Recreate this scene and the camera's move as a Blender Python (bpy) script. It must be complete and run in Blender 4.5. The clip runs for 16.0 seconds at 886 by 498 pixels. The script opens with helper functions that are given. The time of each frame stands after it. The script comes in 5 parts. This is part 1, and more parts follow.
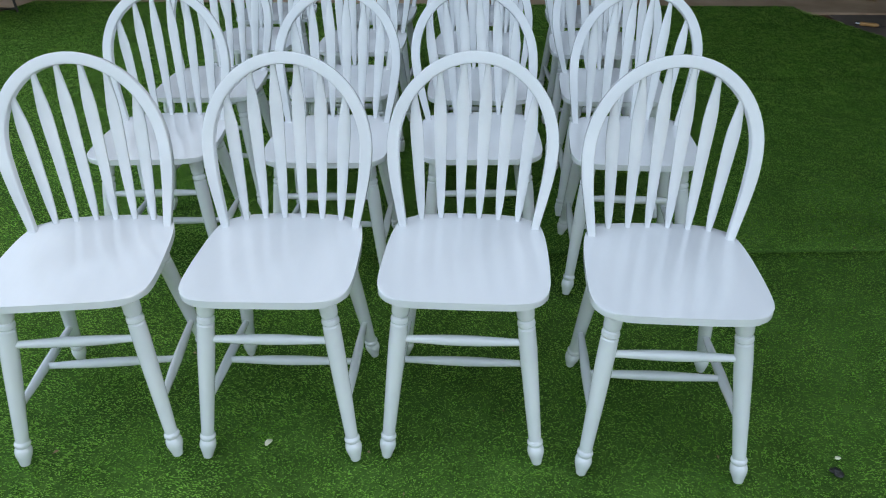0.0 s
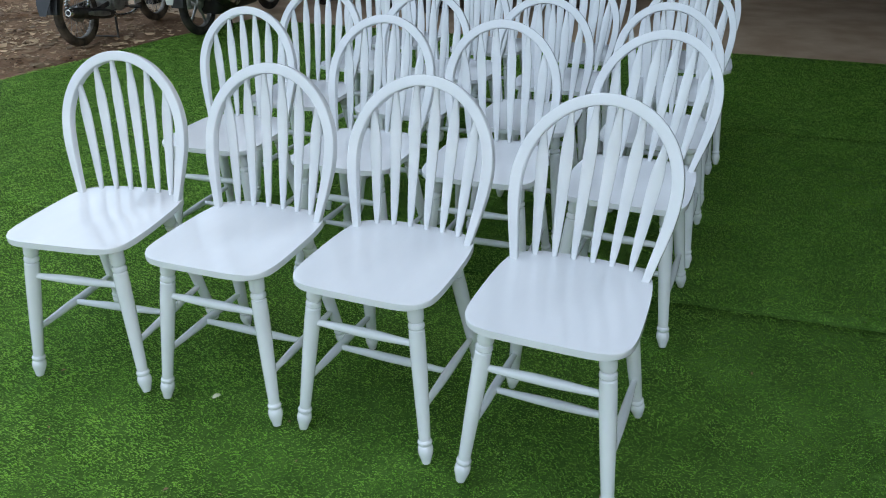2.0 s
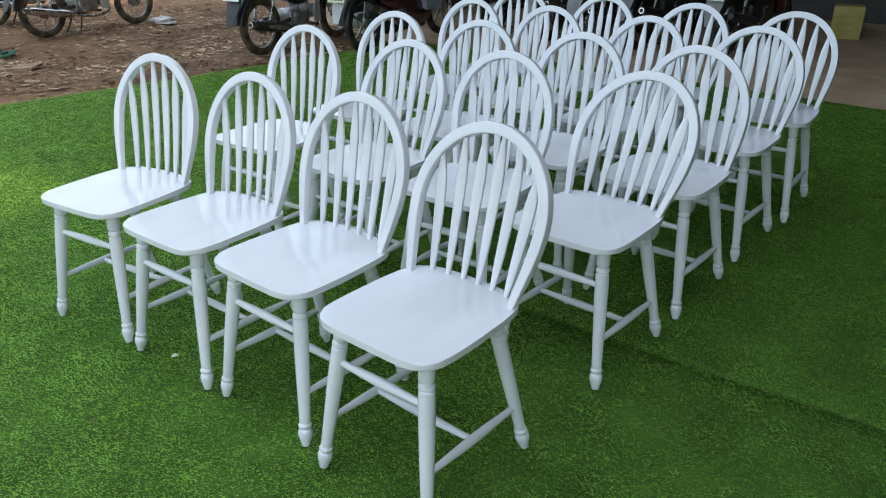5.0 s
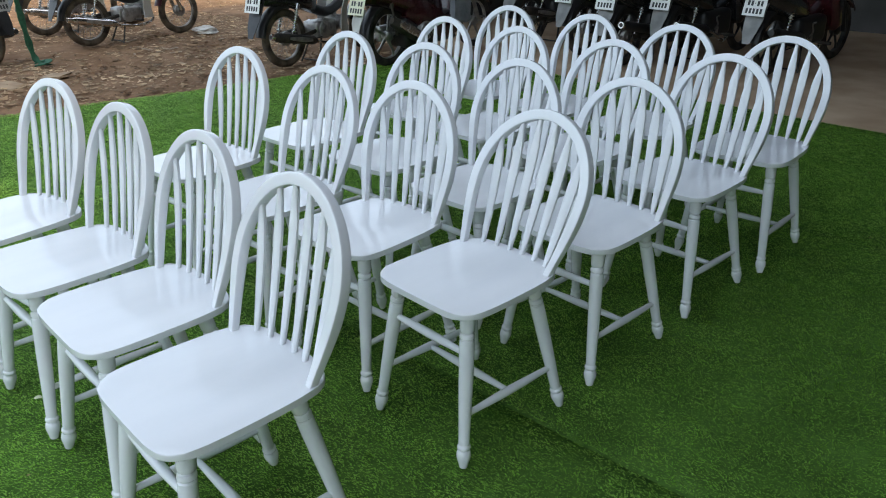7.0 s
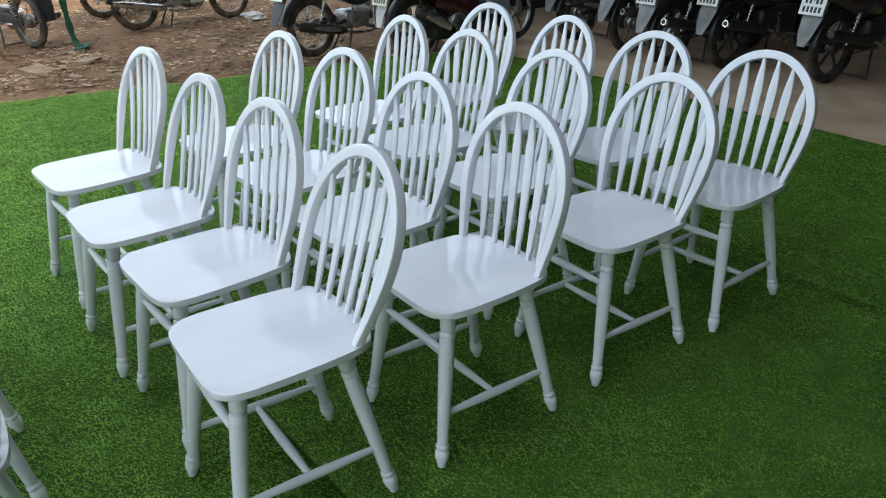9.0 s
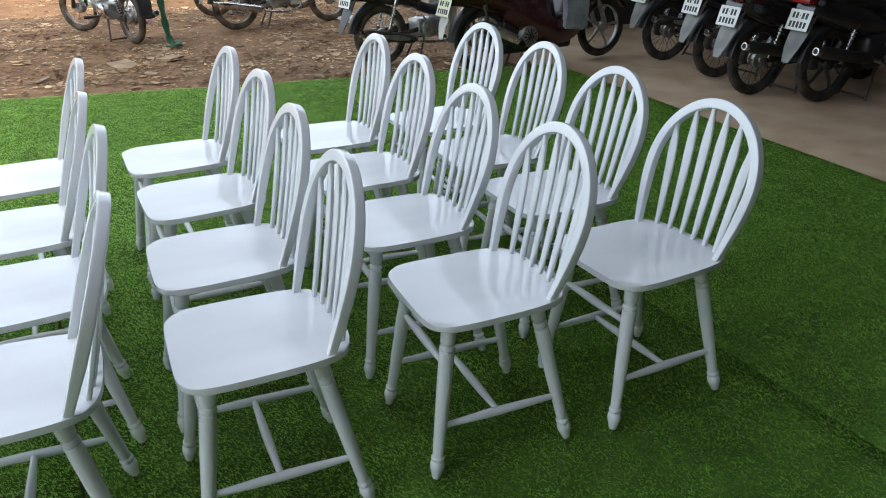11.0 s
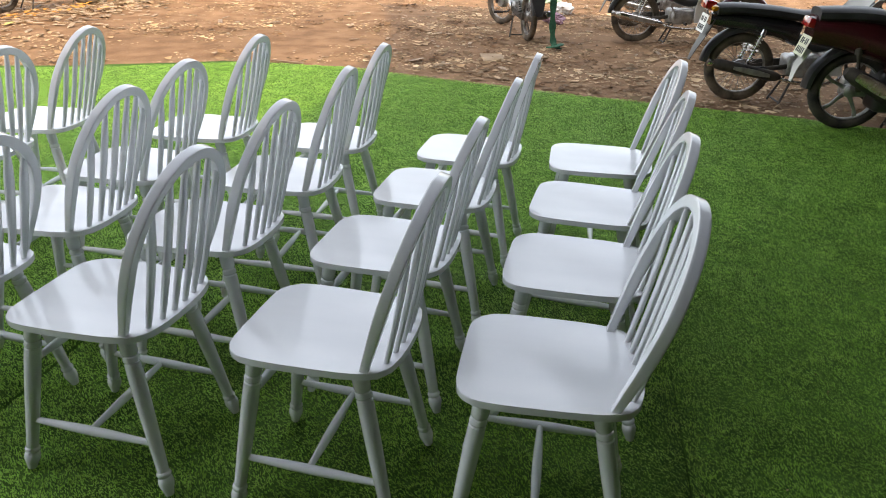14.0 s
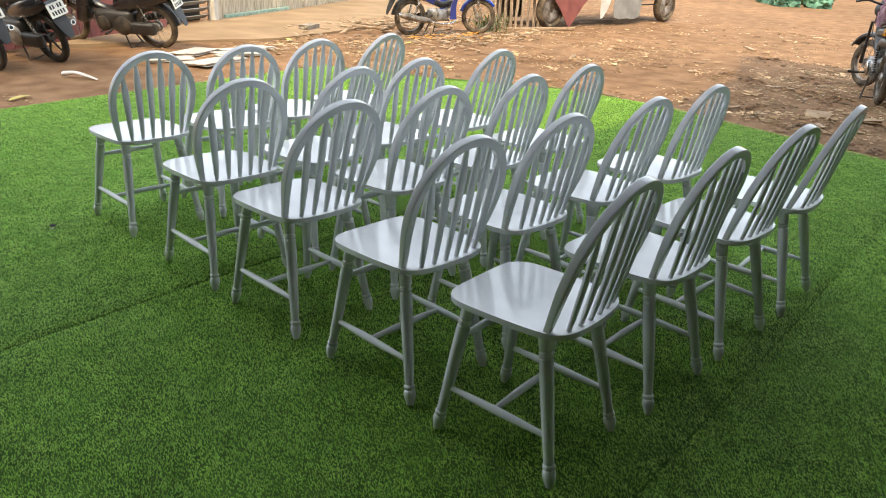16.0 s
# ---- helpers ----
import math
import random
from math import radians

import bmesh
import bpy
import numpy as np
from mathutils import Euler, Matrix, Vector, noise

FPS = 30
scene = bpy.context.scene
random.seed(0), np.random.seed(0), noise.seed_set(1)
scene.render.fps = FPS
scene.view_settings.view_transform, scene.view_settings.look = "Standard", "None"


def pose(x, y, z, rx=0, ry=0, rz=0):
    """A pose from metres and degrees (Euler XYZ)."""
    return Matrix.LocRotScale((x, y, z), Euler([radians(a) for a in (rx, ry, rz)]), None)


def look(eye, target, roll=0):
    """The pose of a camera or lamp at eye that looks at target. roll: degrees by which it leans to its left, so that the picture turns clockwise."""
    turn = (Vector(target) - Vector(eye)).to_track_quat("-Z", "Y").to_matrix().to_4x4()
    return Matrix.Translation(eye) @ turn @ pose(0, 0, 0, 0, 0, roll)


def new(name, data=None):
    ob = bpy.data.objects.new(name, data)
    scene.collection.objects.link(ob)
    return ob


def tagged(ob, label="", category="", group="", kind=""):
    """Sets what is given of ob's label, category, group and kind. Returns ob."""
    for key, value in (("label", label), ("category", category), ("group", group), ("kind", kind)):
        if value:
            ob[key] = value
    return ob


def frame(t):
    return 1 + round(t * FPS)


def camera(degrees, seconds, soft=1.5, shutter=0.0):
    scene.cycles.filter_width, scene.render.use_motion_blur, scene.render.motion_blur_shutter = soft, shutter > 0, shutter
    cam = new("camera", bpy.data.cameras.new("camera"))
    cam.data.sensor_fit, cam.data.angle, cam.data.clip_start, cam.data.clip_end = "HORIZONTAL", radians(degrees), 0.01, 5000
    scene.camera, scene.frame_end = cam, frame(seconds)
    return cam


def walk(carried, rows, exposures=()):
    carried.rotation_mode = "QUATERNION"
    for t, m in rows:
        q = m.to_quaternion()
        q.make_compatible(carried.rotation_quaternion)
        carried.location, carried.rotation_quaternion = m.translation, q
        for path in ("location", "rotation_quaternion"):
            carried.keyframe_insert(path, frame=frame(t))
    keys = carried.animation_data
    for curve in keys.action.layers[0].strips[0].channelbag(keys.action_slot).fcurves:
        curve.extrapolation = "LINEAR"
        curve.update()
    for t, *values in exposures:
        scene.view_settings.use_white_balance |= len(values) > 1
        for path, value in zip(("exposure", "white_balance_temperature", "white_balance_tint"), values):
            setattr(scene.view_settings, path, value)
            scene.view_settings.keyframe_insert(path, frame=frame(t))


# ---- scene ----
cam = camera(60.53, 16.0, soft=1.0)

# seconds, x, y, z, yaw, pitch, roll
PATH = [
    (0.0, 0.266, -1.376, 1.393, 2.50, -30.06, 0.62),
    (0.5, 0.488, -1.427, 1.394, 6.06, -28.89, 0.67),
    (1.0, 0.634, -1.408, 1.397, 10.75, -28.34, 0.87),
    (1.5, 0.801, -1.371, 1.398, 16.03, -27.73, 0.90),
    (2.0, 1.014, -1.398, 1.395, 20.69, -27.18, 0.87),
    (2.5, 1.218, -1.444, 1.391, 24.81, -26.65, 0.78),
    (3.0, 1.353, -1.422, 1.389, 28.20, -26.13, 0.74),
    (5.5, 1.845, -0.987, 1.400, 39.94, -24.76, 0.29),
    (6.0, 1.901, -0.827, 1.396, 41.55, -24.64, 0.44),
    (6.5, 2.039, -0.632, 1.410, 43.05, -24.44, 0.60),
    (7.0, 2.085, -0.487, 1.422, 44.63, -24.41, 0.74),
    (7.5, 2.080, -0.300, 1.431, 46.36, -24.50, 0.88),
    (8.0, 2.103, -0.112, 1.425, 48.20, -24.74, 0.93),
    (8.5, 2.219, 0.119, 1.432, 50.21, -25.10, 0.89),
    (9.0, 2.267, 0.330, 1.431, 52.54, -25.46, 0.82),
    (9.5, 2.274, 0.549, 1.449, 55.16, -25.61, 0.74),
    (10.0, 2.370, 0.789, 1.446, 57.98, -25.58, 0.68),
    (12.5, 2.473, 1.951, 1.458, 78.54, -24.49, -0.25),
    (13.0, 2.481, 2.229, 1.442, 84.87, -24.58, -0.66),
    (13.5, 2.477, 2.490, 1.451, 92.73, -24.71, -1.04),
    (14.0, 2.350, 2.705, 1.442, 101.85, -24.67, -1.50),
    (14.5, 2.310, 2.989, 1.410, 111.46, -24.38, -1.77),
    (15.0, 2.383, 3.248, 1.415, 120.08, -23.79, -2.01),
    (15.5, 2.501, 3.490, 1.431, 127.07, -23.09, -2.33),
    (16.0, 2.530, 3.780, 1.430, 131.96, -22.30, -2.60),
]
walk(cam, [(t, pose(x, y, z, 90 + pitch, roll, yaw)) for t, x, y, z, yaw, pitch, roll in PATH],
     exposures=[(0.0, 1.41, 7250, 5), (3.0, 1.48, 7250, 5), (5.5, 1.52, 7350, 6), (7.0, 1.56, 7400, 6), (8.5, 1.71, 7500, 6), (10.0, 1.82, 7750, 7), (12.5, 2.00, 8100, 11), (13.9, 2.04, 8500, 12), (15.0, 1.94, 8600, 10), (16.0, 2.05, 8550, 8)])

# ---- light: sun and sky, the added unseen roof keeps the sun off the chairs ----
SUN_EL, SUN_TO = radians(52), Vector((0.90, 0.44, 0)).normalized()
world = bpy.data.worlds.new("sky")
scene.world = world
world.use_nodes = True
wn = world.node_tree.nodes
sky = wn.new("ShaderNodeTexSky")
sky.sky_type = "NISHITA"
sky.sun_disc = False
sky.sun_elevation = SUN_EL
sky.dust_density = 3.0
sky.sun_rotation = math.atan2(SUN_TO.x, SUN_TO.y)
haze = wn.new("ShaderNodeMix")
haze.data_type = "RGBA"
haze.inputs["Factor"].default_value = 0.35
haze.inputs["B"].default_value = (5.0, 6.0, 7.6, 1)
world.node_tree.links.new(sky.outputs["Color"], haze.inputs["A"])
world.node_tree.links.new(haze.outputs["Result"], wn["Background"].inputs["Color"])
wn["Background"].inputs["Strength"].default_value = 0.15
sun_data = bpy.data.lights.new("sun", "SUN")
sun_data.energy = 0.84
sun_data.angle = radians(1.0)
sun_data.color = (1.0, 0.88, 0.68)
sun = new("sun", sun_data)
to_sun = SUN_TO * math.cos(SUN_EL) + Vector((0, 0, math.sin(SUN_EL)))
sun.matrix_world = look(to_sun * 60, (0, 0, 0))


# ---- materials ----
def material(name, low, high, scale=8.0, rough=(0.5, 0.7), metal=0.0, bump=0.15, bump_scale=None, detail=6.0,
             coat=0.0, island=0.0, spec=0.5, distance=0.01, stops=(0.35, 0.65), stretch=(1, 1, 1), big=0.0):
    m = bpy.data.materials.new(name)
    m.use_nodes = True
    nt = m.node_tree
    n, lk = nt.nodes, nt.links
    b = n["Principled BSDF"]
    tc = n.new("ShaderNodeTexCoord")
    mp = n.new("ShaderNodeMapping")
    mp.inputs["Scale"].default_value = stretch
    lk.new(tc.outputs["Object"], mp.inputs["Vector"])
    tex = n.new("ShaderNodeTexNoise")
    tex.inputs["Scale"].default_value = scale
    tex.inputs["Detail"].default_value = detail
    lk.new(mp.outputs["Vector"], tex.inputs["Vector"])
    ramp = n.new("ShaderNodeValToRGB")
    ramp.color_ramp.elements[0].position, ramp.color_ramp.elements[1].position = stops
    ramp.color_ramp.elements[0].color = (*low, 1)
    ramp.color_ramp.elements[1].color = (*high, 1)
    lk.new(tex.outputs["Fac"], ramp.inputs["Fac"])
    colour = ramp.outputs["Color"]
    if island or big:
        mix = n.new("ShaderNodeMix")
        mix.data_type = "RGBA"
        mix.blend_type = "MULTIPLY"
        mix.inputs["Factor"].default_value = 1.0
        lk.new(colour, mix.inputs["A"])
        rr = n.new("ShaderNodeMapRange")
        if island:
            geo = n.new("ShaderNodeNewGeometry")
            lk.new(geo.outputs["Random Per Island"], rr.inputs["Value"])
            amount = island
        else:
            wide = n.new("ShaderNodeTexNoise")
            wide.inputs["Scale"].default_value = scale * 0.07
            wide.inputs["Detail"].default_value = 4.0
            lk.new(mp.outputs["Vector"], wide.inputs["Vector"])
            lk.new(wide.outputs["Fac"], rr.inputs["Value"])
            rr.inputs["From Min"].default_value, rr.inputs["From Max"].default_value = 0.3, 0.7
            amount = big
        rr.inputs["To Min"].default_value, rr.inputs["To Max"].default_value = 1 - amount, 1 + amount
        lk.new(rr.outputs["Result"], mix.inputs["B"])
        colour = mix.outputs["Result"]
    lk.new(colour, b.inputs["Base Color"])
    r = n.new("ShaderNodeMapRange")
    r.inputs["To Min"].default_value, r.inputs["To Max"].default_value = rough
    lk.new(tex.outputs["Fac"], r.inputs["Value"])
    lk.new(r.outputs["Result"], b.inputs["Roughness"])
    b.inputs["Metallic"].default_value = metal
    b.inputs["Coat Weight"].default_value = coat
    b.inputs["Coat Roughness"].default_value = 0.12
    b.inputs["Specular IOR Level"].default_value = spec
    if bump:
        fine = n.new("ShaderNodeTexNoise")
        fine.inputs["Scale"].default_value = bump_scale or scale * 6
        fine.inputs["Detail"].default_value = 5.0
        lk.new(mp.outputs["Vector"], fine.inputs["Vector"])
        bp = n.new("ShaderNodeBump")
        bp.inputs["Strength"].default_value = bump
        bp.inputs["Distance"].default_value = distance
        lk.new(fine.outputs["Fac"], bp.inputs["Height"])
        lk.new(bp.outputs["Normal"], b.inputs["Normal"])
    return m


M = {
    "lacquer": material("white_lacquer", (0.67, 0.69, 0.71), (0.76, 0.77, 0.785), 5.0, (0.07, 0.15), bump=0.06, bump_scale=30,
                        distance=0.002, stretch=(1, 0.25, 1)),
    "turf_base": material("turf_backing", (0.044, 0.103, 0.018), (0.082, 0.168, 0.031), 60, (0.85, 0.95), bump=0.6, bump_scale=250,
                          spec=0.05, big=0.25),
    "turf_pile": material("turf_pile", (0.21, 0.44, 0.074), (0.345, 0.60, 0.125), 9.0, (0.36, 0.46), bump=0, island=0.18, spec=0.5),
    "soil": material("dry_soil", (0.157, 0.087, 0.047), (0.25, 0.148, 0.086), 3.5, (0.85, 0.98), bump=0.6, bump_scale=28, spec=0.1,
                     distance=0.025, big=0.22, detail=9.0),
    "concrete": material("dusty_concrete", (0.41, 0.28, 0.18), (0.55, 0.395, 0.27), 2.6, (0.75, 0.9), bump=0.25, bump_scale=60,
                         spec=0.2, distance=0.004, big=0.15, detail=8.0),
    "worn_concrete": material("worn_dark_concrete", (0.13, 0.105, 0.085), (0.22, 0.175, 0.14), 2.6, (0.75, 0.9), bump=0.25, bump_scale=60,
                              spec=0.2, distance=0.004, big=0.15, detail=8.0),
    "screed": material("trodden_tan_screed", (0.215, 0.148, 0.092), (0.30, 0.212, 0.136), 1.6, (0.8, 0.95), bump=0.3, bump_scale=50,
                       spec=0.15, distance=0.006, big=0.18, detail=9.0),
    "litter": material("leaf_litter", (0.13, 0.067, 0.033), (0.48, 0.34, 0.21), 1.7, (0.75, 0.95), bump=0.2, island=0.55, spec=0.15),
    "woodchip": material("wood_offcut", (0.19, 0.12, 0.07), (0.40, 0.29, 0.19), 9, (0.65, 0.85), bump=0.3, island=0.45, stretch=(1, 8, 8)),
    "old_wood": material("weathered_wood", (0.17, 0.12, 0.085), (0.38, 0.29, 0.21), 5, (0.75, 0.9), bump=0.4, stretch=(8, 8, 1), big=0.2),
    "red_tin": material("red_painted_tin", (0.20, 0.05, 0.045), (0.33, 0.10, 0.085), 4, (0.55, 0.75), bump=0.2, big=0.25),
    "grey_tin": material("grey_sheet_metal", (0.22, 0.22, 0.21), (0.38, 0.37, 0.35), 3, (0.45, 0.65), metal=0.3, bump=0.15, big=0.2),
    # dark, so the added roofs throw little light back down
    "shade_roof": material("dark_shade_roof_tin", (0.07, 0.068, 0.065), (0.13, 0.125, 0.12), 2, (0.5, 0.7), metal=0.2, bump=0.1, big=0.2),
    # near black to keep bounce from the added walls off the chairs
    "shade_wall": material("dark_shade_wall_plaster", (0.06, 0.057, 0.053), (0.11, 0.105, 0.10), 1.5, (0.8, 0.95), bump=0.3, big=0.2),
    # near black in place of the gloom behind the parked motorbikes
    "dark_backdrop": material("dark_backdrop", (0.014, 0.013, 0.014), (0.036, 0.033, 0.032), 3, (0.7, 0.9), bump=0.3, stretch=(6, 6, 1), big=0.2),
    "rubber": material("dusty_tyre_rubber", (0.018, 0.016, 0.015), (0.075, 0.062, 0.052), 9, (0.7, 0.9), bump=0.35, bump_scale=120,
                       distance=0.003, spec=0.3),
    "black_plastic": material("black_plastic", (0.010, 0.010, 0.011), (0.030, 0.029, 0.028), 6, (0.3, 0.55), bump=0.08),
    "black_vinyl": material("black_vinyl", (0.012, 0.012, 0.012), (0.03, 0.03, 0.03), 12, (0.4, 0.6), bump=0.2, bump_scale=300, distance=0.001),
    "chrome": material("worn_chrome", (0.48, 0.47, 0.45), (0.72, 0.71, 0.69), 14, (0.12, 0.38), metal=1.0, bump=0.04),
    "alloy": material("dull_alloy", (0.26, 0.25, 0.24), (0.46, 0.45, 0.43), 18, (0.35, 0.6), metal=0.8, bump=0.25, distance=0.002),
    "dark_steel": material("dark_steel", (0.03, 0.028, 0.026), (0.10, 0.085, 0.07), 10, (0.5, 0.75), metal=0.5, bump=0.2),
    "grey_panel": material("dusty_cream_panel", (0.42, 0.41, 0.38), (0.58, 0.57, 0.53), 5, (0.35, 0.55), bump=0.06),
    "black_paint": material("black_gloss_paint", (0.010, 0.010, 0.012), (0.022, 0.021, 0.021), 4, (0.12, 0.35), bump=0.03, coat=0.6),
    "red_paint": material("dark_red_paint", (0.030, 0.003, 0.005), (0.052, 0.006, 0.009), 4, (0.15, 0.35), bump=0.03, coat=0.6),
    "blue_paint": material("blue_paint", (0.012, 0.03, 0.20), (0.03, 0.06, 0.32), 4, (0.15, 0.35), bump=0.03, coat=0.5),
    "maroon_paint": material("maroon_paint", (0.05, 0.012, 0.022), (0.10, 0.03, 0.045), 4, (0.2, 0.4), bump=0.03, coat=0.4),
    "foam": material("dirty_foam_board", (0.34, 0.31, 0.27), (0.50, 0.47, 0.42), 5, (0.6, 0.8), bump=0.3, big=0.15),
    "plate_white": material("plate_white", (0.66, 0.66, 0.63), (0.78, 0.78, 0.75), 10, (0.35, 0.5), bump=0.05),
    "plate_grey": material("grimy_plate", (0.30, 0.30, 0.29), (0.44, 0.44, 0.42), 10, (0.4, 0.6), bump=0.05),
    "plate_yellowed": material("plate_yellowed", (0.58, 0.57, 0.40), (0.70, 0.69, 0.52), 10, (0.35, 0.5), bump=0.05),
    "flap_grey": material("grey_mud_flap", (0.14, 0.14, 0.135), (0.24, 0.235, 0.225), 8, (0.4, 0.6), bump=0.05),
    "ink": material("plate_ink", (0.02, 0.02, 0.022), (0.05, 0.05, 0.05), 10, (0.5, 0.6), bump=0),
    "red_lens": material("red_lens", (0.20, 0.006, 0.008), (0.32, 0.012, 0.012), 6, (0.1, 0.2), bump=0, coat=0.5),
    "green_strap": material("green_webbing", (0.010, 0.07, 0.035), (0.02, 0.12, 0.06), 30, (0.7, 0.85), bump=0.4),
    "plastic_bag": material("grey_plastic_bag", (0.15, 0.16, 0.18), (0.28, 0.30, 0.33), 7, (0.25, 0.4), bump=0.5, distance=0.02),
    "white_sheet": material("dirty_white_sheet", (0.48, 0.45, 0.41), (0.66, 0.63, 0.59), 5, (0.6, 0.8), bump=0.3),
    "green_sack": material("green_sack", (0.04, 0.13, 0.085), (0.10, 0.24, 0.17), 8, (0.6, 0.8), bump=0.4),
    "card": material("brown_cardboard", (0.25, 0.16, 0.09), (0.36, 0.25, 0.15), 6, (0.8, 0.9), bump=0.2),
    "stone": material("grey_stone", (0.16, 0.14, 0.12), (0.30, 0.27, 0.23), 9, (0.8, 0.95), bump=0.5),
    "yellow_box": material("faded_yellow_paint", (0.40, 0.33, 0.09), (0.52, 0.44, 0.15), 6, (0.5, 0.7), bump=0.1),
    "handle_wood": material("varnished_handle_wood", (0.42, 0.20, 0.06), (0.58, 0.31, 0.11), 12, (0.3, 0.45), bump=0.1, stretch=(1, 8, 8)),
    "pale_board": material("sun_bleached_board", (0.36, 0.30, 0.22), (0.58, 0.51, 0.40), 5, (0.75, 0.9), bump=0.4, stretch=(8, 8, 1), big=0.2),
    "dark_rim": material("black_wheel_rim", (0.012, 0.012, 0.012), (0.05, 0.048, 0.045), 9, (0.35, 0.55), metal=0.2, bump=0.1),
    "dull_rim": material("muddy_rim_metal", (0.12, 0.10, 0.08), (0.34, 0.31, 0.28), 14, (0.4, 0.7), metal=0.6, bump=0.2),
    "muddy_rubber": material("muddy_tyre_rubber", (0.045, 0.036, 0.028), (0.16, 0.125, 0.09), 9, (0.8, 0.95), bump=0.35, bump_scale=120, distance=0.003, spec=0.2),
    "green_bag": material("pale_green_bag", (0.22, 0.36, 0.28), (0.40, 0.55, 0.45), 9, (0.3, 0.5), bump=0.5, distance=0.02),
    "brown_timber": material("rough_brown_timber", (0.14, 0.085, 0.04), (0.34, 0.22, 0.11), 4, (0.7, 0.9), bump=0.4, stretch=(1, 8, 8), big=0.2),
    "purple_bag": material("faded_purple_bag", (0.22, 0.12, 0.17), (0.36, 0.22, 0.28), 9, (0.4, 0.6), bump=0.5, distance=0.02),
    "lamp_amber": material("amber_lens", (0.5, 0.18, 0.01), (0.62, 0.26, 0.02), 6, (0.1, 0.2), bump=0, coat=0.5),
    "orange_leaf": material("orange_dead_leaf", (0.50, 0.20, 0.03), (0.66, 0.34, 0.07), 9, (0.6, 0.8), bump=0.2, big=0.3),
    "weed": material("green_weed_leaf", (0.05, 0.075, 0.022), (0.13, 0.15, 0.055), 9, (0.5, 0.7), bump=0.1, island=0.3),
}


def let_light_through(m, share):
    """Thin blades pass part of the light that falls on their other side."""
    n, lk = m.node_tree.nodes, m.node_tree.links
    b, out = n["Principled BSDF"], n["Material Output"]
    tr = n.new("ShaderNodeBsdfTranslucent")
    glow = n.new("ShaderNodeHueSaturation")
    glow.inputs["Hue"].default_value, glow.inputs["Value"].default_value = 0.485, 1.35
    lk.new(b.inputs["Base Color"].links[0].from_socket, glow.inputs["Color"])
    lk.new(glow.outputs["Color"], tr.inputs["Color"])
    mix = n.new("ShaderNodeMixShader")
    mix.inputs["Fac"].default_value = share
    lk.new(b.outputs["BSDF"], mix.inputs[1])
    lk.new(tr.outputs["BSDF"], mix.inputs[2])
    lk.new(mix.outputs["Shader"], out.inputs["Surface"])


let_light_through(M["turf_pile"], 0.5)


# ---- mesh helpers ----
def mesh_object(name, me, mat=None, parent=None, label=""):
    ob = new(name, me)
    if mat and not me.materials:
        me.materials.append(M[mat])
    if parent is not None:
        ob.parent = parent
    if label:
        ob["label"] = label
    return ob


def finish(bm, name, smooth=True):
    bmesh.ops.recalc_face_normals(bm, faces=bm.faces)
    for f in bm.faces:
        f.smooth = smooth
    if smooth:
        for e in bm.edges:
            if len(e.link_faces) == 2 and e.calc_face_angle(0) > radians(38):
                e.smooth = False
    me = bpy.data.meshes.new(name)
    bm.to_mesh(me)
    bm.free()
    return me


def part(name, bm, mat, parent=None, label="", smooth=True):
    return mesh_object(name, finish(bm, name, smooth), mat, parent, label)


def thing(name, label, category, group="", kind=""):
    return tagged(new(name), label, category, group, kind)


def rings(bm, loops, closed=False, caps=True):
    """Skins a row of equal vertex loops."""
    made = [[bm.verts.new(p) for p in loop] for loop in loops]
    n = len(made[0])
    rows = list(zip(made, made[1:])) + ([(made[-1], made[0])] if closed else [])
    for a, b in rows:
        for i in range(n):
            bm.faces.new((a[i], a[(i + 1) % n], b[(i + 1) % n], b[i]))
    if caps and not closed:
        bm.faces.new(made[0][::-1])
        bm.faces.new(made[-1])
    return made


def lathe(bm, axis_from, axis_to, profile, seg=16):
    """A turned form: profile rows are (share of the way, radius)."""
    a, b = Vector(axis_from), Vector(axis_to)
    d = (b - a)
    q = d.to_track_quat("Z", "Y")
    loops = []
    for s, r in profile:
        c = a + d * s
        loops.append([c + q @ Vector((r * math.cos(2 * math.pi * k / seg), r * math.sin(2 * math.pi * k / seg), 0)) for k in range(seg)])
    rings(bm, loops)


def rod(bm, a, b, r, seg=10, r2=None):
    lathe(bm, a, b, [(0, r), (1, r if r2 is None else r2)], seg)


def sweep(bm, pts, sizes, up=(0, 0, 1), seg=10, power=2.0, closed=False, arris=0.0):
    """Sweeps a rounded section (half width, half depth) along points; up fixes the depth's direction."""
    pts = [Vector(p) for p in pts]
    n = len(pts)
    loops = []
    for i, p in enumerate(pts):
        t = (pts[(i + 1) % n] - pts[i - 1]) if closed else (pts[min(i + 1, n - 1)] - pts[max(i - 1, 0)])
        t.normalize()
        u = Vector(up)
        u = (u - t * u.dot(t)).normalized()
        s = t.cross(u)
        w, h = sizes[i] if isinstance(sizes, list) else sizes
        loop = []
        if arris:
            for q in range(4):
                for d, e in ((0, 2.2), (0, 1.0), (0.29, 0.29), (1.0, 0), (2.2, 0)):
                    x, y = (w - arris * d, h - arris * e) if q % 2 == 0 else (w - arris * e, h - arris * d)
                    loop.append(p + s * (x if q in (0, 3) else -x) + u * (y if q in (0, 1) else -y))
            loops.append(loop)
            continue
        for k in range(seg):
            a = 2 * math.pi * (k + 0.5) / seg
            c, v = math.cos(a), math.sin(a)
            loop.append(p + s * (w * math.copysign(abs(c) ** (2 / power), c)) + u * (h * math.copysign(abs(v) ** (2 / power), v)))
        loops.append(loop)
    rings(bm, loops, closed)


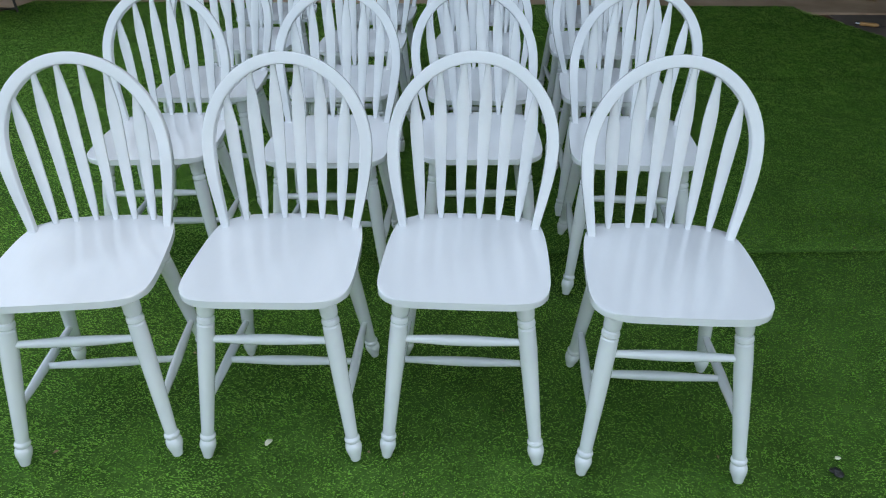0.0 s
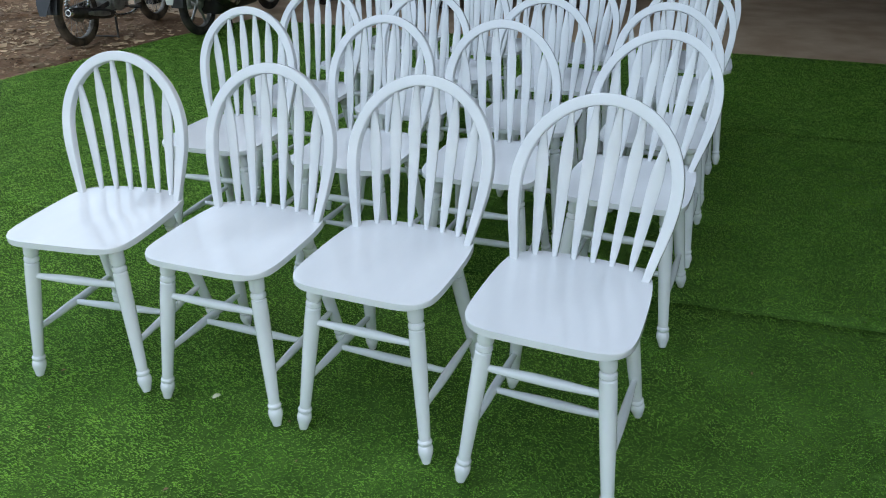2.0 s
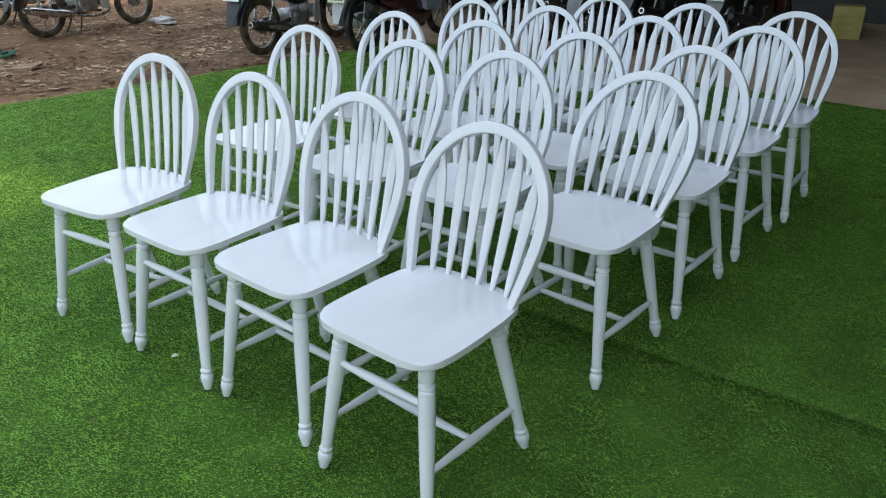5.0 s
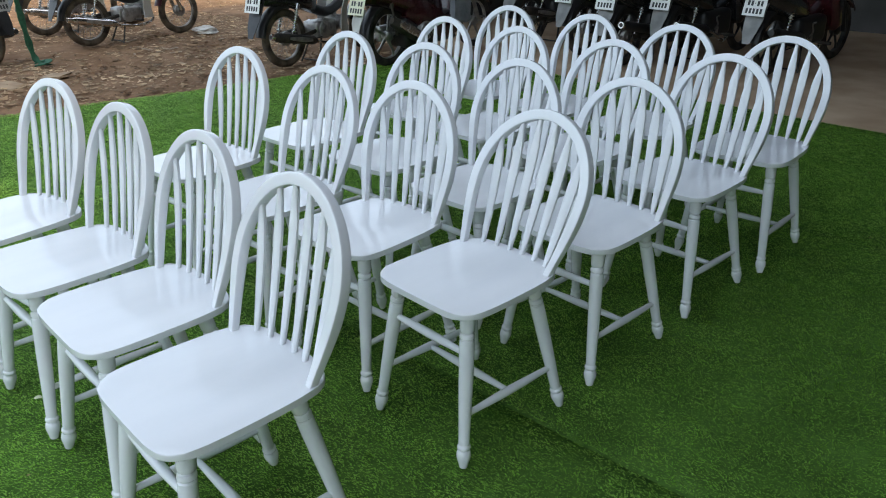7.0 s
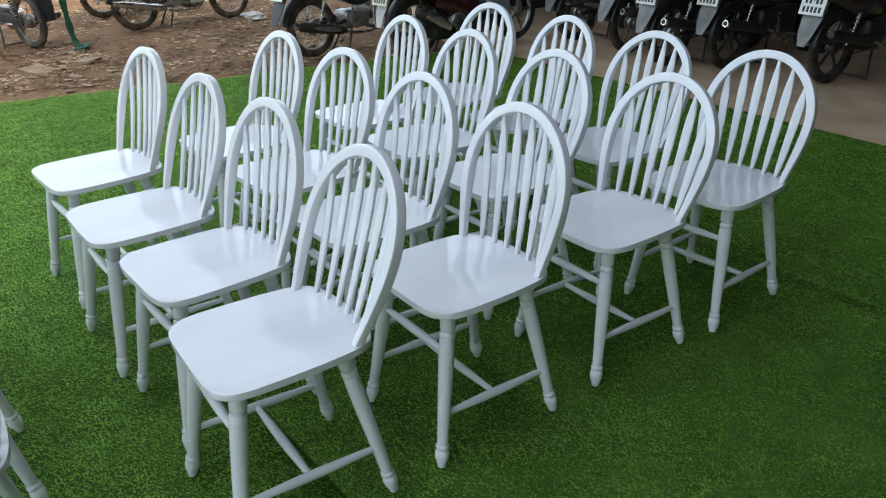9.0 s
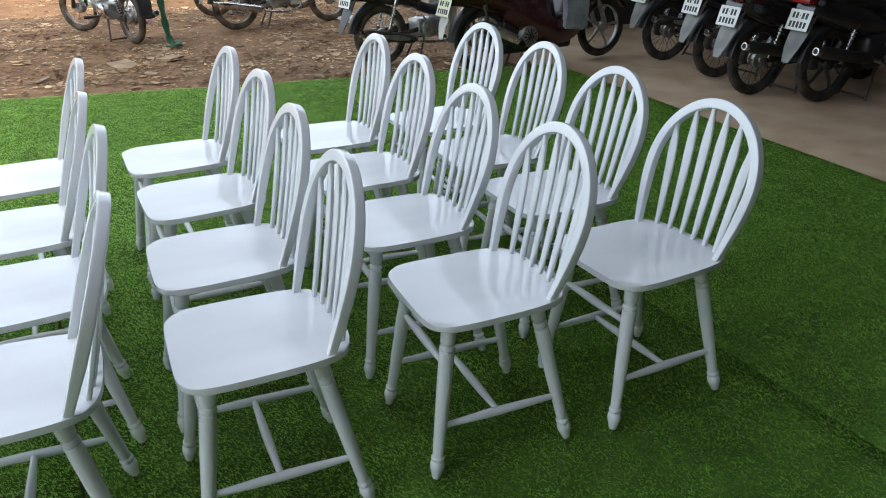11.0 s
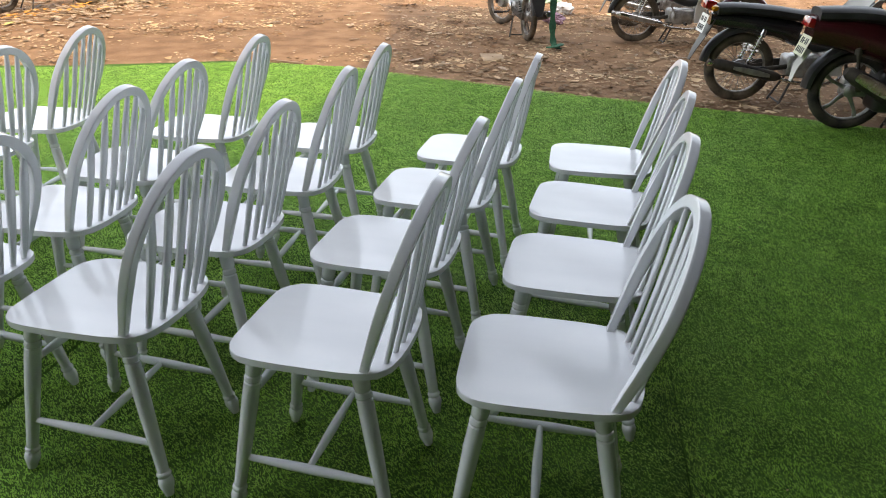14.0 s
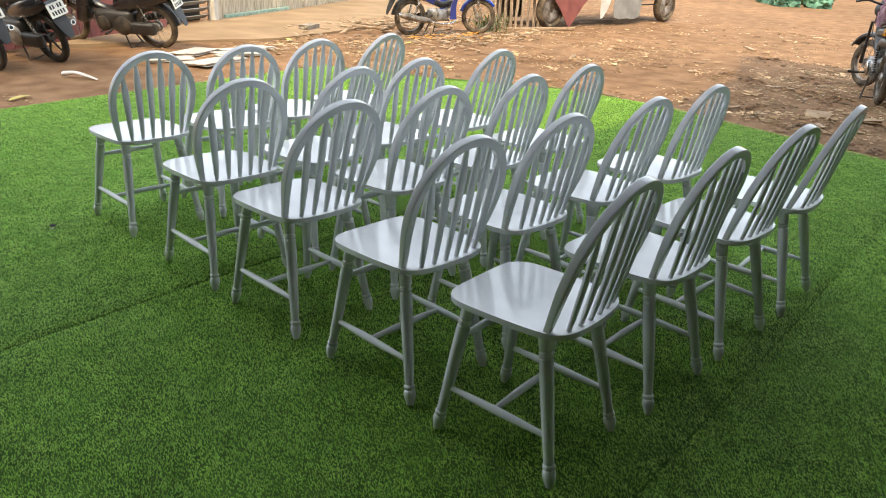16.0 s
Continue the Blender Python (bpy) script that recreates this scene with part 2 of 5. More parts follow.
def box(bm, size, m=None, bevel=0.0, seg=2):
    m = m or Matrix()
    made = bmesh.ops.create_cube(bm, size=1.0, matrix=m @ Matrix.Diagonal((*size, 1)))
    if bevel:
        edges = list({e for v in made["verts"] for e in v.link_edges})
        bmesh.ops.bevel(bm, geom=edges, offset=bevel, segments=seg, affect="EDGES", profile=0.6)


def slab(bm, outline, z0, z1, bevel=0.0, seg=2):
    """A plate with the given outline, bevelled round its rims."""
    top = [bm.verts.new((x, y, z1)) for x, y in outline]
    low = [bm.verts.new((x, y, z0)) for x, y in outline]
    ft = bm.faces.new(top)
    fl = bm.faces.new(low[::-1])
    n = len(top)
    for i in range(n):
        bm.faces.new((low[i], low[(i + 1) % n], top[(i + 1) % n], top[i]))
    if bevel:
        bmesh.ops.bevel(bm, geom=list(ft.edges) + list(fl.edges), offset=bevel, segments=seg, affect="EDGES", profile=0.6)


def loop_curve(ctrl, steps=6):
    """A smooth closed curve through the control points."""
    out = []
    n = len(ctrl)
    for i in range(n):
        p0, p1, p2, p3 = (Vector(ctrl[(i + k - 1) % n]) for k in range(4))
        for s in range(steps):
            t = s / steps
            out.append(0.5 * (2 * p1 + (p2 - p0) * t + (2 * p0 - 5 * p1 + 4 * p2 - p3) * t * t + (3 * p1 - p0 - 3 * p2 + p3) * t ** 3))
    return out


def smooth_path(ctrl, steps=5):
    out = []
    n = len(ctrl)
    for i in range(n - 1):
        p0, p1, p2, p3 = (Vector(ctrl[min(max(i + k - 1, 0), n - 1)]) for k in range(4))
        for s in range(steps):
            t = s / steps
            out.append(0.5 * (2 * p1 + (p2 - p0) * t + (2 * p0 - 5 * p1 + 4 * p2 - p3) * t * t + (3 * p1 - p0 - 3 * p2 + p3) * t ** 3))
    out.append(Vector(ctrl[-1]))
    return out


def triangles(name, verts, faces, mat, parent=None, label="", smooth=False):
    """A mesh from numpy arrays of corners and triangles or quads."""
    me = bpy.data.meshes.new(name)
    k = faces.shape[1]
    me.vertices.add(len(verts))
    me.vertices.foreach_set("co", np.ascontiguousarray(verts, dtype=np.float32).ravel())
    me.loops.add(faces.size)
    me.loops.foreach_set("vertex_index", np.ascontiguousarray(faces, dtype=np.int32).ravel())
    me.polygons.add(len(faces))
    me.polygons.foreach_set("loop_start", np.arange(0, faces.size, k, dtype=np.int32))
    me.polygons.foreach_set("loop_total", np.full(len(faces), k, dtype=np.int32))
    me.polygons.foreach_set("use_smooth", np.full(len(faces), smooth, dtype=bool))
    me.update(calc_edges=True)
    return mesh_object(name, me, mat, parent, label)


# ---- ground: one sheet of dry soil to the horizon ----
GROUND_Z, PAD_Z = -0.030, -0.022


def stretched(lo, hi, step, far):
    core = list(np.arange(lo, hi, step))
    out, d = [], step
    while (out[-1] if out else hi) < far:
        d *= 1.5
        out.append((out[-1] if out else hi) + d)
    back, d = [], step
    while (back[-1] if back else lo) > -far:
        d *= 1.5
        back.append((back[-1] if back else lo) - d)
    return np.array(back[::-1] + core + out)


def build_ground():
    xs, ys = stretched(-15.0, 4.0, 0.13, 600), stretched(-10.0, 7.0, 0.13, 600)
    gx, gy = np.meshgrid(xs, ys, indexing="ij")
    z = np.zeros_like(gx)
    for i in range(gx.shape[0]):
        for j in range(gx.shape[1]):
            x, y = gx[i, j], gy[i, j]
            if -16 < x < 5 and -11 < y < 8:
                k = 0.02 * noise.noise(Vector((x * 0.9, y * 0.9, 0))) + 0.012 * noise.noise(Vector((x * 3.1, y * 3.1, 4)))
                if x > -4.9 and -3.4 < y:
                    k = min(k, 0.0) - 0.004
                z[i, j] = k
    v = np.stack([gx, gy, z + GROUND_Z], -1).reshape(-1, 3)
    ni, nj = gx.shape
    idx = np.arange(ni * nj).reshape(ni, nj)
    f = np.stack([idx[:-1, :-1], idx[1:, :-1], idx[1:, 1:], idx[:-1, 1:]], -1).reshape(-1, 4)
    tagged(triangles("ground", v, f, "soil", smooth=True), "dry reddish-brown soil yard strewn with leaf litter", "ground", kind="structure")


build_ground()

# concrete floor of the shed, past the turf's edge
bm = bmesh.new()
slab(bm, [(-3.72, 5.10), (-3.3, 5.09), (4.6, 4.80), (4.6, 12.8), (-6.5, 12.8), (-6.5, 5.9), (-5.2, 5.6), (-4.1, 5.25)], GROUND_Z - 0.1, PAD_Z, 0.006)
tagged(part("pavement", bm, "concrete", smooth=False), "dusty beige-grey concrete shed floor", "floor", kind="structure")
bm = bmesh.new()
slab(bm, [(3.0, -12.0), (4.6, -12.0), (4.6, 4.76), (3.0, 4.8)], GROUND_Z - 0.1, PAD_Z - 0.004, 0.006)
tagged(part("pavement", bm, "worn_concrete", smooth=False), "dusty dark concrete strip beside the turf", "floor", kind="structure")

# trodden screed before the board wall
bm = bmesh.new()
slab(bm, [(p.x, p.y) for p in loop_curve([(-1.3, -6.1, 0), (-2.3, -5.85, 0), (-3.4, -5.6, 0), (-4.1, -5.38, 0), (-4.9, -5.48, 0), (-6.0, -5.75, 0), (-7.6, -6.2, 0), (-9.6, -6.9, 0), (-10.6, -8.4, 0),
                                           (-10.4, -10.15, 0), (-6.6, -8.5, 0), (-4.5, -7.6, 0), (-2.7, -6.8, 0), (-1.4, -6.22, 0)], 4)], GROUND_Z - 0.1, 0.006, 0.01)
tagged(part("pavement", bm, "screed", smooth=False), "smooth tan screed before the board wall", "floor", kind="structure")

# ---- artificial turf: four rolls laid side by side ----
SEAMS = (-2.92, -0.96, 1.04, 3.09, 5.11)


def west_edge(y):
    ctrl = [(-3.3, -3.3), (-3.3, -2.9), (-3.85, -1.6), (-4.45, -0.6), (-4.53, 0.4), (-4.33, 1.3), (-4.05, 2.6), (-3.85, 4.0), (-3.55, 5.4)]
    for (x0, y0), (x1, y1) in zip(ctrl, ctrl[1:]):
        if y0 <= y <= y1:
            return x0 + (x1 - x0) * (y - y0) / (y1 - y0) + 0.03 * noise.noise(Vector((0, y * 2.5, 7)))
    return -4.0


def seam_y(k, x):
    lean = (0.09 * x, 0.035 * (x - 1.0), 0.035 * (x - 1.0), 0.035 * (x - 1.0), -0.04 * x)[k]
    return SEAMS[k] + lean + 0.008 * noise.noise(Vector((x * 1.3, k * 9.0, 0)))


def east_edge(y):
    cut = 0.30 * min(1.0, max(0.0, (y - 4.1) / 0.85))
    return 3.09 - cut + 0.03 * noise.noise(Vector((3, y * 2.0, 1)))


def turf_top(x, y):
    return 0.006 * noise.noise(Vector((x * 0.8, y * 0.8, 2)))


def tufts(px, py, cell, rng):
    """Smooth random values between 0 and 1 over the plane, with the given cell size in metres."""
    grid = rng.random((256, 256))
    u, v = px / cell + 500.0, py / cell + 500.0
    i, j = np.floor(u).astype(int), np.floor(v).astype(int)
    fu, fv = u - i, v - j
    fu, fv = fu * fu * (3 - 2 * fu), fv * fv * (3 - 2 * fv)
    a, b = grid[i % 256, j % 256], grid[(i + 1) % 256, j % 256]
    c, d = grid[i % 256, (j + 1) % 256], grid[(i + 1) % 256, (j + 1) % 256]
    return (a * (1 - fu) + b * fu) * (1 - fv) + (c * (1 - fu) + d * fu) * fv


def build_turf(k):
    nx, ny = 80, 22
    top, low = [], []
    for j in range(ny + 1):
        for i in range(nx + 1):
            s, r = i / nx, j / ny
            ymid = SEAMS[k] + (SEAMS[k + 1] - SEAMS[k]) * r
            x = west_edge(ymid) + (east_edge(ymid) - west_edge(ymid)) * s
            gap = 0.0008 + (0.0032 * min(1.0, max(0.0, (x + 1.4) / 1.2)) if (k, j > ny / 2) in ((1, True), (2, False)) else 0.0)
            y = (seam_y(k, x) + gap) * (1 - r) + (seam_y(k + 1, x) - gap) * r
            top.append((x, y, -0.008 + 0.4 * turf_top(x, y) * (0.0 if -1.2 < x < 1.2 and -0.4 < y < 3.3 else 1.0)))
    v = np.array(top)
    idx = np.arange(len(v)).reshape(ny + 1, nx + 1)
    f = np.stack([idx[:-1, :-1], idx[:-1, 1:], idx[1:, 1:], idx[1:, :-1]], -1).reshape(-1, 4)
    rim = np.concatenate([idx[0, :], idx[1:, -1], idx[-1, :-1][::-1], idx[1:-1, 0][::-1]])
    base = v[rim].copy()
    base[:, 2] = -0.026
    b = np.arange(len(rim)) + len(v)
    side = np.stack([rim, b, np.roll(b, -1), np.roll(rim, -1)], -1)
    turf = triangles("artificial_turf", np.concatenate([v, base]), np.concatenate([f, side]), "turf_base", smooth=True)
    tagged(turf, "roll of green artificial grass turf laid on the yard", "artificial grass", "turf rolls", "structure")
    # pile: short leaning blades
    rng = np.random.default_rng(11 + k)
    x0, x1 = -4.65, 3.16
    y0, y1 = SEAMS[k] - 0.3, SEAMS[k + 1] + 0.3
    n_all = int((x1 - x0) * (y1 - y0) * TURF_DENSE)
    px, py = rng.uniform(x0, x1, n_all), rng.uniform(y0, y1, n_all)
    near = (px > -1.3) & (px < 2.7) & (py > -1.3) & (py < 4.2)
    keep = near | (rng.random(n_all) < 0.66)
    px, py, near = px[keep], py[keep], near[keep]
    tab_y = np.linspace(-3.3, 5.35, 300)
    west = np.interp(py, tab_y, [west_edge(a) for a in tab_y])
    east = np.interp(py, tab_y, [east_edge(a) for a in tab_y])
    tab_x = np.linspace(-4.7, 3.2, 300)
    lo = np.interp(px, tab_x, [seam_y(k, a) for a in tab_x])
    hi = np.interp(px, tab_x, [seam_y(k + 1, a) for a in tab_x])
    # the two inner seams stand open a little
    loose = np.clip((px + 1.4) / 1.2, 0, 1)
    low_margin = np.where(px < -1.4, -0.004, 0.0015) + loose * (0.0, 0.0, 0.0052, 0.0018)[k]
    high_margin = np.where(px < -1.4, -0.004, 0.0015) + loose * (0.0, 0.0032, 0.0010, 0.0)[k]
    inside = (px > west) & (px < east) & (py > lo + low_margin) & (py < hi - high_margin)
    px, py, near = px[inside], py[inside], near[inside]
    n = len(px)
    # the pile is brushed one way, in small tufts
    ang = rng.normal(radians(-105), 0.6, n) + 0.5 * (tufts(px, py, 0.035, rng) - 0.5) * 2 + 0.5 * (tufts(px, py, 0.16, rng) - 0.5) * 2
    tall = tufts(px, py, 0.022, rng)
    lean = rng.uniform(0.62, 0.95, n) + 0.22 * tufts(px, py, 0.04, rng)
    ln = rng.uniform(0.008, 0.013, n) * (0.75 + 0.75 * tall) * np.where(near, 1.0, 1.05)
    wd = rng.uniform(0.0014, 0.0023, n) * np.where(near, 1.0, 1.3)
    dx, dy, dz = np.cos(ang) * np.sin(lean), np.sin(ang) * np.sin(lean), np.cos(lean)
    turn = ang + rng.uniform(0.6, 2.5, n)
    sx, sy = np.cos(turn), np.sin(turn)
    base = np.stack([px, py, np.full(n, -0.0085)], -1)
    side = np.stack([sx, sy, np.zeros(n)], -1) * wd[:, None]
    mid = base + np.stack([dx * 0.3, dy * 0.3, dz], -1) * (ln * 0.55)[:, None]
    tip = mid + np.stack([dx, dy, dz * 0.45], -1) * (ln * 0.6)[:, None]
    verts = np.stack([base, mid + side, mid - side, tip], 1).reshape(-1, 3)
    i0 = np.arange(n) * 4
    tri = np.concatenate([np.stack([i0, i0 + 1, i0 + 2], -1), np.stack([i0 + 2, i0 + 1, i0 + 3], -1)])
    tagged(triangles("turf_pile", verts, tri, "turf_pile", turf), kind="stuff")


TURF_DENSE = 26000
for k in range(4):
    build_turf(k)

# ---- unseen shed added round the yard to shade it: roofs, back wall, side wall ----
ROOF_Z = 5.4


def build_shade_shed():
    off = SUN_TO * (ROOF_Z / math.tan(SUN_EL))
    x1, y1 = 4.75, 9.8
    tall = 9.2
    # added roof: its edge is the wanted shadow line moved towards the sun
    edge = [Vector((x, y, 0)) + off for x, y in ((-9.4, -0.7), (-6.7, 0.25), (-2.25, 0.72), (-1.95, 0.68))]
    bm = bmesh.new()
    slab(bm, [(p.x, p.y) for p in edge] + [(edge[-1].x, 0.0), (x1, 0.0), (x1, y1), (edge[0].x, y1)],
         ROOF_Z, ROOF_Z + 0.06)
    tagged(part("ceiling", bm, "shade_roof", smooth=False), "unseen high grey tin roof added to shade the yard", "roof", kind="structure")
    # lower roof, also added, to dim the north-east turf and floor
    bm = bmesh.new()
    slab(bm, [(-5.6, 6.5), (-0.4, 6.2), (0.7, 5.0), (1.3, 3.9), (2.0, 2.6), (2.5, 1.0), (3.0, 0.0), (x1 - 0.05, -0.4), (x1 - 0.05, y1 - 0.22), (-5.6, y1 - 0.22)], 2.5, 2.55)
    tagged(part("ceiling", bm, "shade_roof", smooth=False), "unseen low grey tin roof added to darken the shed side", "roof", kind="structure")
    # added panel, its black colour stands for the dark depth of the shed
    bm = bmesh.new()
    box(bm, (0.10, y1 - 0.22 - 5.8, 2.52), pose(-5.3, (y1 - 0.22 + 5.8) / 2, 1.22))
    tagged(part("wall_dark_backdrop", bm, "dark_backdrop"), "near-black panel added for the dark background of the shed", "wall", kind="structure")
    # unseen back wall, added to shut out light from the north
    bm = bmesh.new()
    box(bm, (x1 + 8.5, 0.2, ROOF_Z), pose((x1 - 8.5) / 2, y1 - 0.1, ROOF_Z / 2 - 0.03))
    tagged(part("wall_north", bm, "shade_wall"), "unseen dark plastered wall added to block sun and sky", "wall", kind="structure")
    # unseen side wall, added this tall to hold the eastern sun off the turf
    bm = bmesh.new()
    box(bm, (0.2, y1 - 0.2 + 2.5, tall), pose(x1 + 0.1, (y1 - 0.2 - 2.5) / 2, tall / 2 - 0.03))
    tagged(part("wall_east", bm, "shade_wall"), "unseen dark plastered wall added to block sun and sky", "wall", kind="structure")


build_shade_shed()

# ---- the chairs ----
SEAT_Z, SEAT_T = 0.467, 0.018
FOOT_X, FOOT_F, FOOT_XB, FOOT_B = 0.186, -0.192, 0.185, 0.2255
TOP_F, TOP_B = (0.1375, -0.127), (0.132, 0.128)
LEAN = 0.308
HOOP_Y, HOOP_Z, HOOP_W, HOOP_H = 0.156, 0.664, 0.199, 0.209


def hoop_point(a):
    """a runs from -1 to 1 along the bent back hoop, from one foot over the crown to the other."""
    s, u = (1 if a > 0 else -1), abs(a)
    if u < 0.55:
        ph = u / 0.55 * math.pi / 2
        x, z = HOOP_W * math.sin(ph), HOOP_Z + HOOP_H * math.cos(ph)
    else:
        r = (u - 0.55) / 0.45
        z = HOOP_Z + (SEAT_Z - 0.015 - HOOP_Z) * r
        x = HOOP_W - (HOOP_W - 0.167) * (r * r * (1.9 - 0.9 * r))
    return Vector((s * x, HOOP_Y + LEAN * (z - SEAT_Z), z))


CHAIR_PARTS = {}


def build_chair(skew=0.0, tip=0.0):
    """One chair; its bent back stands askew by the given slopes, to the side and backwards."""
    chair = thing("dining_chair", "white-painted wooden spindle-back dining chair on green artificial turf", "chair", "rows of white chairs")

    def fixed(name, key, make):
        if key not in CHAIR_PARTS:
            bm = bmesh.new()
            make(bm)
            CHAIR_PARTS[key] = finish(bm, name)
        return mesh_object(name, CHAIR_PARTS[key], "lacquer", chair)

    def askew(p):
        return p + Vector((skew, tip, 0)) * (p.z - SEAT_Z)

    # seat
    half = [(0.0, -0.197), (0.08, -0.1965), (0.125, -0.194), (0.160, -0.184), (0.184, -0.160), (0.195, -0.122), (0.198, -0.06),
            (0.197, 0.02), (0.194, 0.09), (0.188, 0.140), (0.178, 0.177), (0.152, 0.204), (0.105, 0.219), (0.050, 0.225), (0.0, 0.226)]
    outline = half + [(-x, y) for x, y in half[-2:0:-1]]
    fine = [(p.x, p.y) for p in loop_curve([(x, y, 0) for x, y in outline], 3)]
    fixed("seat", "seat", lambda bm: slab(bm, fine, SEAT_Z - SEAT_T, SEAT_Z, 0.0040, 3))
    # back hoop
    n = 56
    sizes = []
    for i in range(n + 1):
        u = abs(-1 + 2 * i / n)
        k = max(0.0, (u - 0.66) / 0.34)
        sizes.append((0.0150 - 0.0055 * k, 0.0138 - 0.004 * k))
    bm = bmesh.new()
    sweep(bm, [askew(hoop_point(-1 + 2 * i / n)) for i in range(n + 1)], sizes, up=(0, 1, -LEAN), arris=0.0032)
    part("back_hoop", bm, "lacquer", chair)
    # arrow-shaped spindles
    prof = [(0.0, 0.0068), (0.05, 0.0074), (0.14, 0.0105), (0.30, 0.0132), (0.48, 0.0152), (0.62, 0.0164), (0.70, 0.0167), (0.75, 0.0162), (0.80, 0.0146),
            (0.87, 0.0112), (0.94, 0.0080), (1.0, 0.0062)]
    for xb, xt in ((-0.124, -0.150), (-0.0745, -0.088), (-0.0248, -0.029), (0.0248, 0.029), (0.0745, 0.088), (0.124, 0.150)):
        base = Vector((xb, 0.192 + 0.012 * (1 - (xb / 0.125) ** 2), SEAT_Z - 0.012))
        z = HOOP_Z + HOOP_H * math.sqrt(1 - (xt / (HOOP_W + 0.001)) ** 2) - 0.006
        top = askew(Vector((xt, HOOP_Y + LEAN * (z - SEAT_Z), z)))
        bm = bmesh.new()
        pts = [base.lerp(top, s) + Vector((0, 0.004 * math.sin(math.pi * s), 0)) for s, _ in prof]
        sweep(bm, pts, [(w, min(0.0072, w * 0.8 + 0.001)) for _, w in prof], up=(0, 1, -LEAN), seg=10, power=2.8)
        part("spindle", bm, "lacquer", chair)
    # turned legs
    leg = [(0.0, 0.0190), (0.06, 0.0212), (0.120, 0.0208), (0.134, 0.0192), (0.139, 0.0166), (0.143, 0.0166), (0.148, 0.0200), (0.160, 0.0214), (0.172, 0.0208),
           (0.178, 0.0180), (0.183, 0.0180), (0.189, 0.0206), (0.27, 0.0212), (0.42, 0.0204), (0.62, 0.0184), (0.80, 0.0162), (0.848, 0.0155), (0.855, 0.0186), (0.865, 0.0198),
           (0.876, 0.0182), (0.881, 0.0162), (0.886, 0.0162), (0.893, 0.0190), (0.912, 0.0208), (0.932, 0.0202), (0.955, 0.0172), (0.980, 0.0138), (0.994, 0.0128), (1.0, 0.0115)]
    feet = [((-TOP_F[0], TOP_F[1]), (-FOOT_X, FOOT_F)), ((TOP_F[0], TOP_F[1]), (FOOT_X, FOOT_F)),
            ((-TOP_B[0], TOP_B[1]), (-FOOT_XB, FOOT_B)), ((TOP_B[0], TOP_B[1]), (FOOT_XB, FOOT_B))]
    axes = [(Vector((tx, ty, SEAT_Z - SEAT_T + 0.004)), Vector((fx, fy, -0.002))) for (tx, ty), (fx, fy) in feet]
    for i, (a, b) in enumerate(axes):
        fixed("leg", "leg %d" % i, lambda bm: lathe(bm, a, b, leg, 18))

    def on(leg_index, z):
        a, b = axes[leg_index]
        return a.lerp(b, (a.z - z) / (a.z - b.z))
    bulge = [(0.0, 0.0085), (0.12, 0.0095), (0.35, 0.0125), (0.5, 0.0132), (0.65, 0.0125), (0.88, 0.0095), (1.0, 0.0085)]
    fixed("front_stretcher", "front", lambda bm: lathe(bm, on(0, 0.328), on(1, 0.328), bulge, 12))
    mids = []
    for f, r in ((0, 2), (1, 3)):
        a, b = on(f, 0.152), on(r, 0.144)
        mids.append(a.lerp(b, 0.48))
        fixed("side_stretcher", "side %d" % f, lambda bm: lathe(bm, a, b, bulge, 12))
    fixed("centre_stretcher", "centre", lambda bm: lathe(bm, mids[0], mids[1], bulge, 12))
    return chair


# x, y, turn of each chair, row by row, and how far its back stands askew
CHAIRS = [
    (-0.683, 0.154, 7.1, -0.08, 0.03),
    (-0.212, 0.176, 0.3, 0.011, -0.027),
    (0.242, 0.185, -1.7, 0.031, -0.029),
    (0.719, 0.142, -2.0, 0.055, -0.001),
    (-0.779, 0.945, 3.4, -0.05, 0.025),
    (-0.213, 0.932, 0.4, 0.024, 0.03),
    (0.272, 0.965, 1.9, -0.06, 0.019),
    (0.761, 0.93, -2.7, 0.088, 0.05),
    (-0.786, 1.525, 1.6, 0.0, 0.0),
    (-0.266, 1.538, 2.8, 0.0, 0.0),
    (0.273, 1.508, -0.5, -0.04, 0.007),
    (0.781, 1.496, -1.4, -0.069, -0.013),
    (-0.788, 2.184, -1.6, -0.03, -0.02),
    (-0.27, 2.146, -1.4, -0.04, 0.015),
    (0.262, 2.108, -2.1, 0.021, 0.014),
    (0.787, 2.105, -1.5, 0.012, 0.0),
    (-0.807, 2.735, 2.2, -0.05, 0.03),
    (-0.267, 2.717, -3.2, -0.03, 0.03),
    (0.262, 2.69, -0.6, 0.033, 0.002),
    (0.813, 2.655, 2.5, -0.012, 0.017),
]
for x, y, turn, skew, tip in CHAIRS:
    build_chair(skew, tip).matrix_basis = pose(x, y, 0, 0, 0, turn)


# ---- motorbikes ----
SHARED = {}


def shared(key, make):
    if key not in SHARED:
        SHARED[key] = make()
    return SHARED[key]


def ring_mesh(name, big, small_w, small_h, seg=40, around=10, power=2.4):
    bm = bmesh.new()
    pts = [Vector((0, big * math.cos(2 * math.pi * k / seg), big * math.sin(2 * math.pi * k / seg))) for k in range(seg)]
    loops = []
    for p in pts:
        u = p.normalized()
        loop = []
        for k in range(around):
            a = 2 * math.pi * (k + 0.5) / around
            c, s = math.cos(a), math.sin(a)
            loop.append(p + Vector((1, 0, 0)) * (small_w * math.copysign(abs(c) ** (2 / power), c)) + u * (small_h * math.copysign(abs(s) ** (2 / power), s)))
        loops.append(loop)
    rings(bm, loops, closed=True)
    return finish(bm, name)


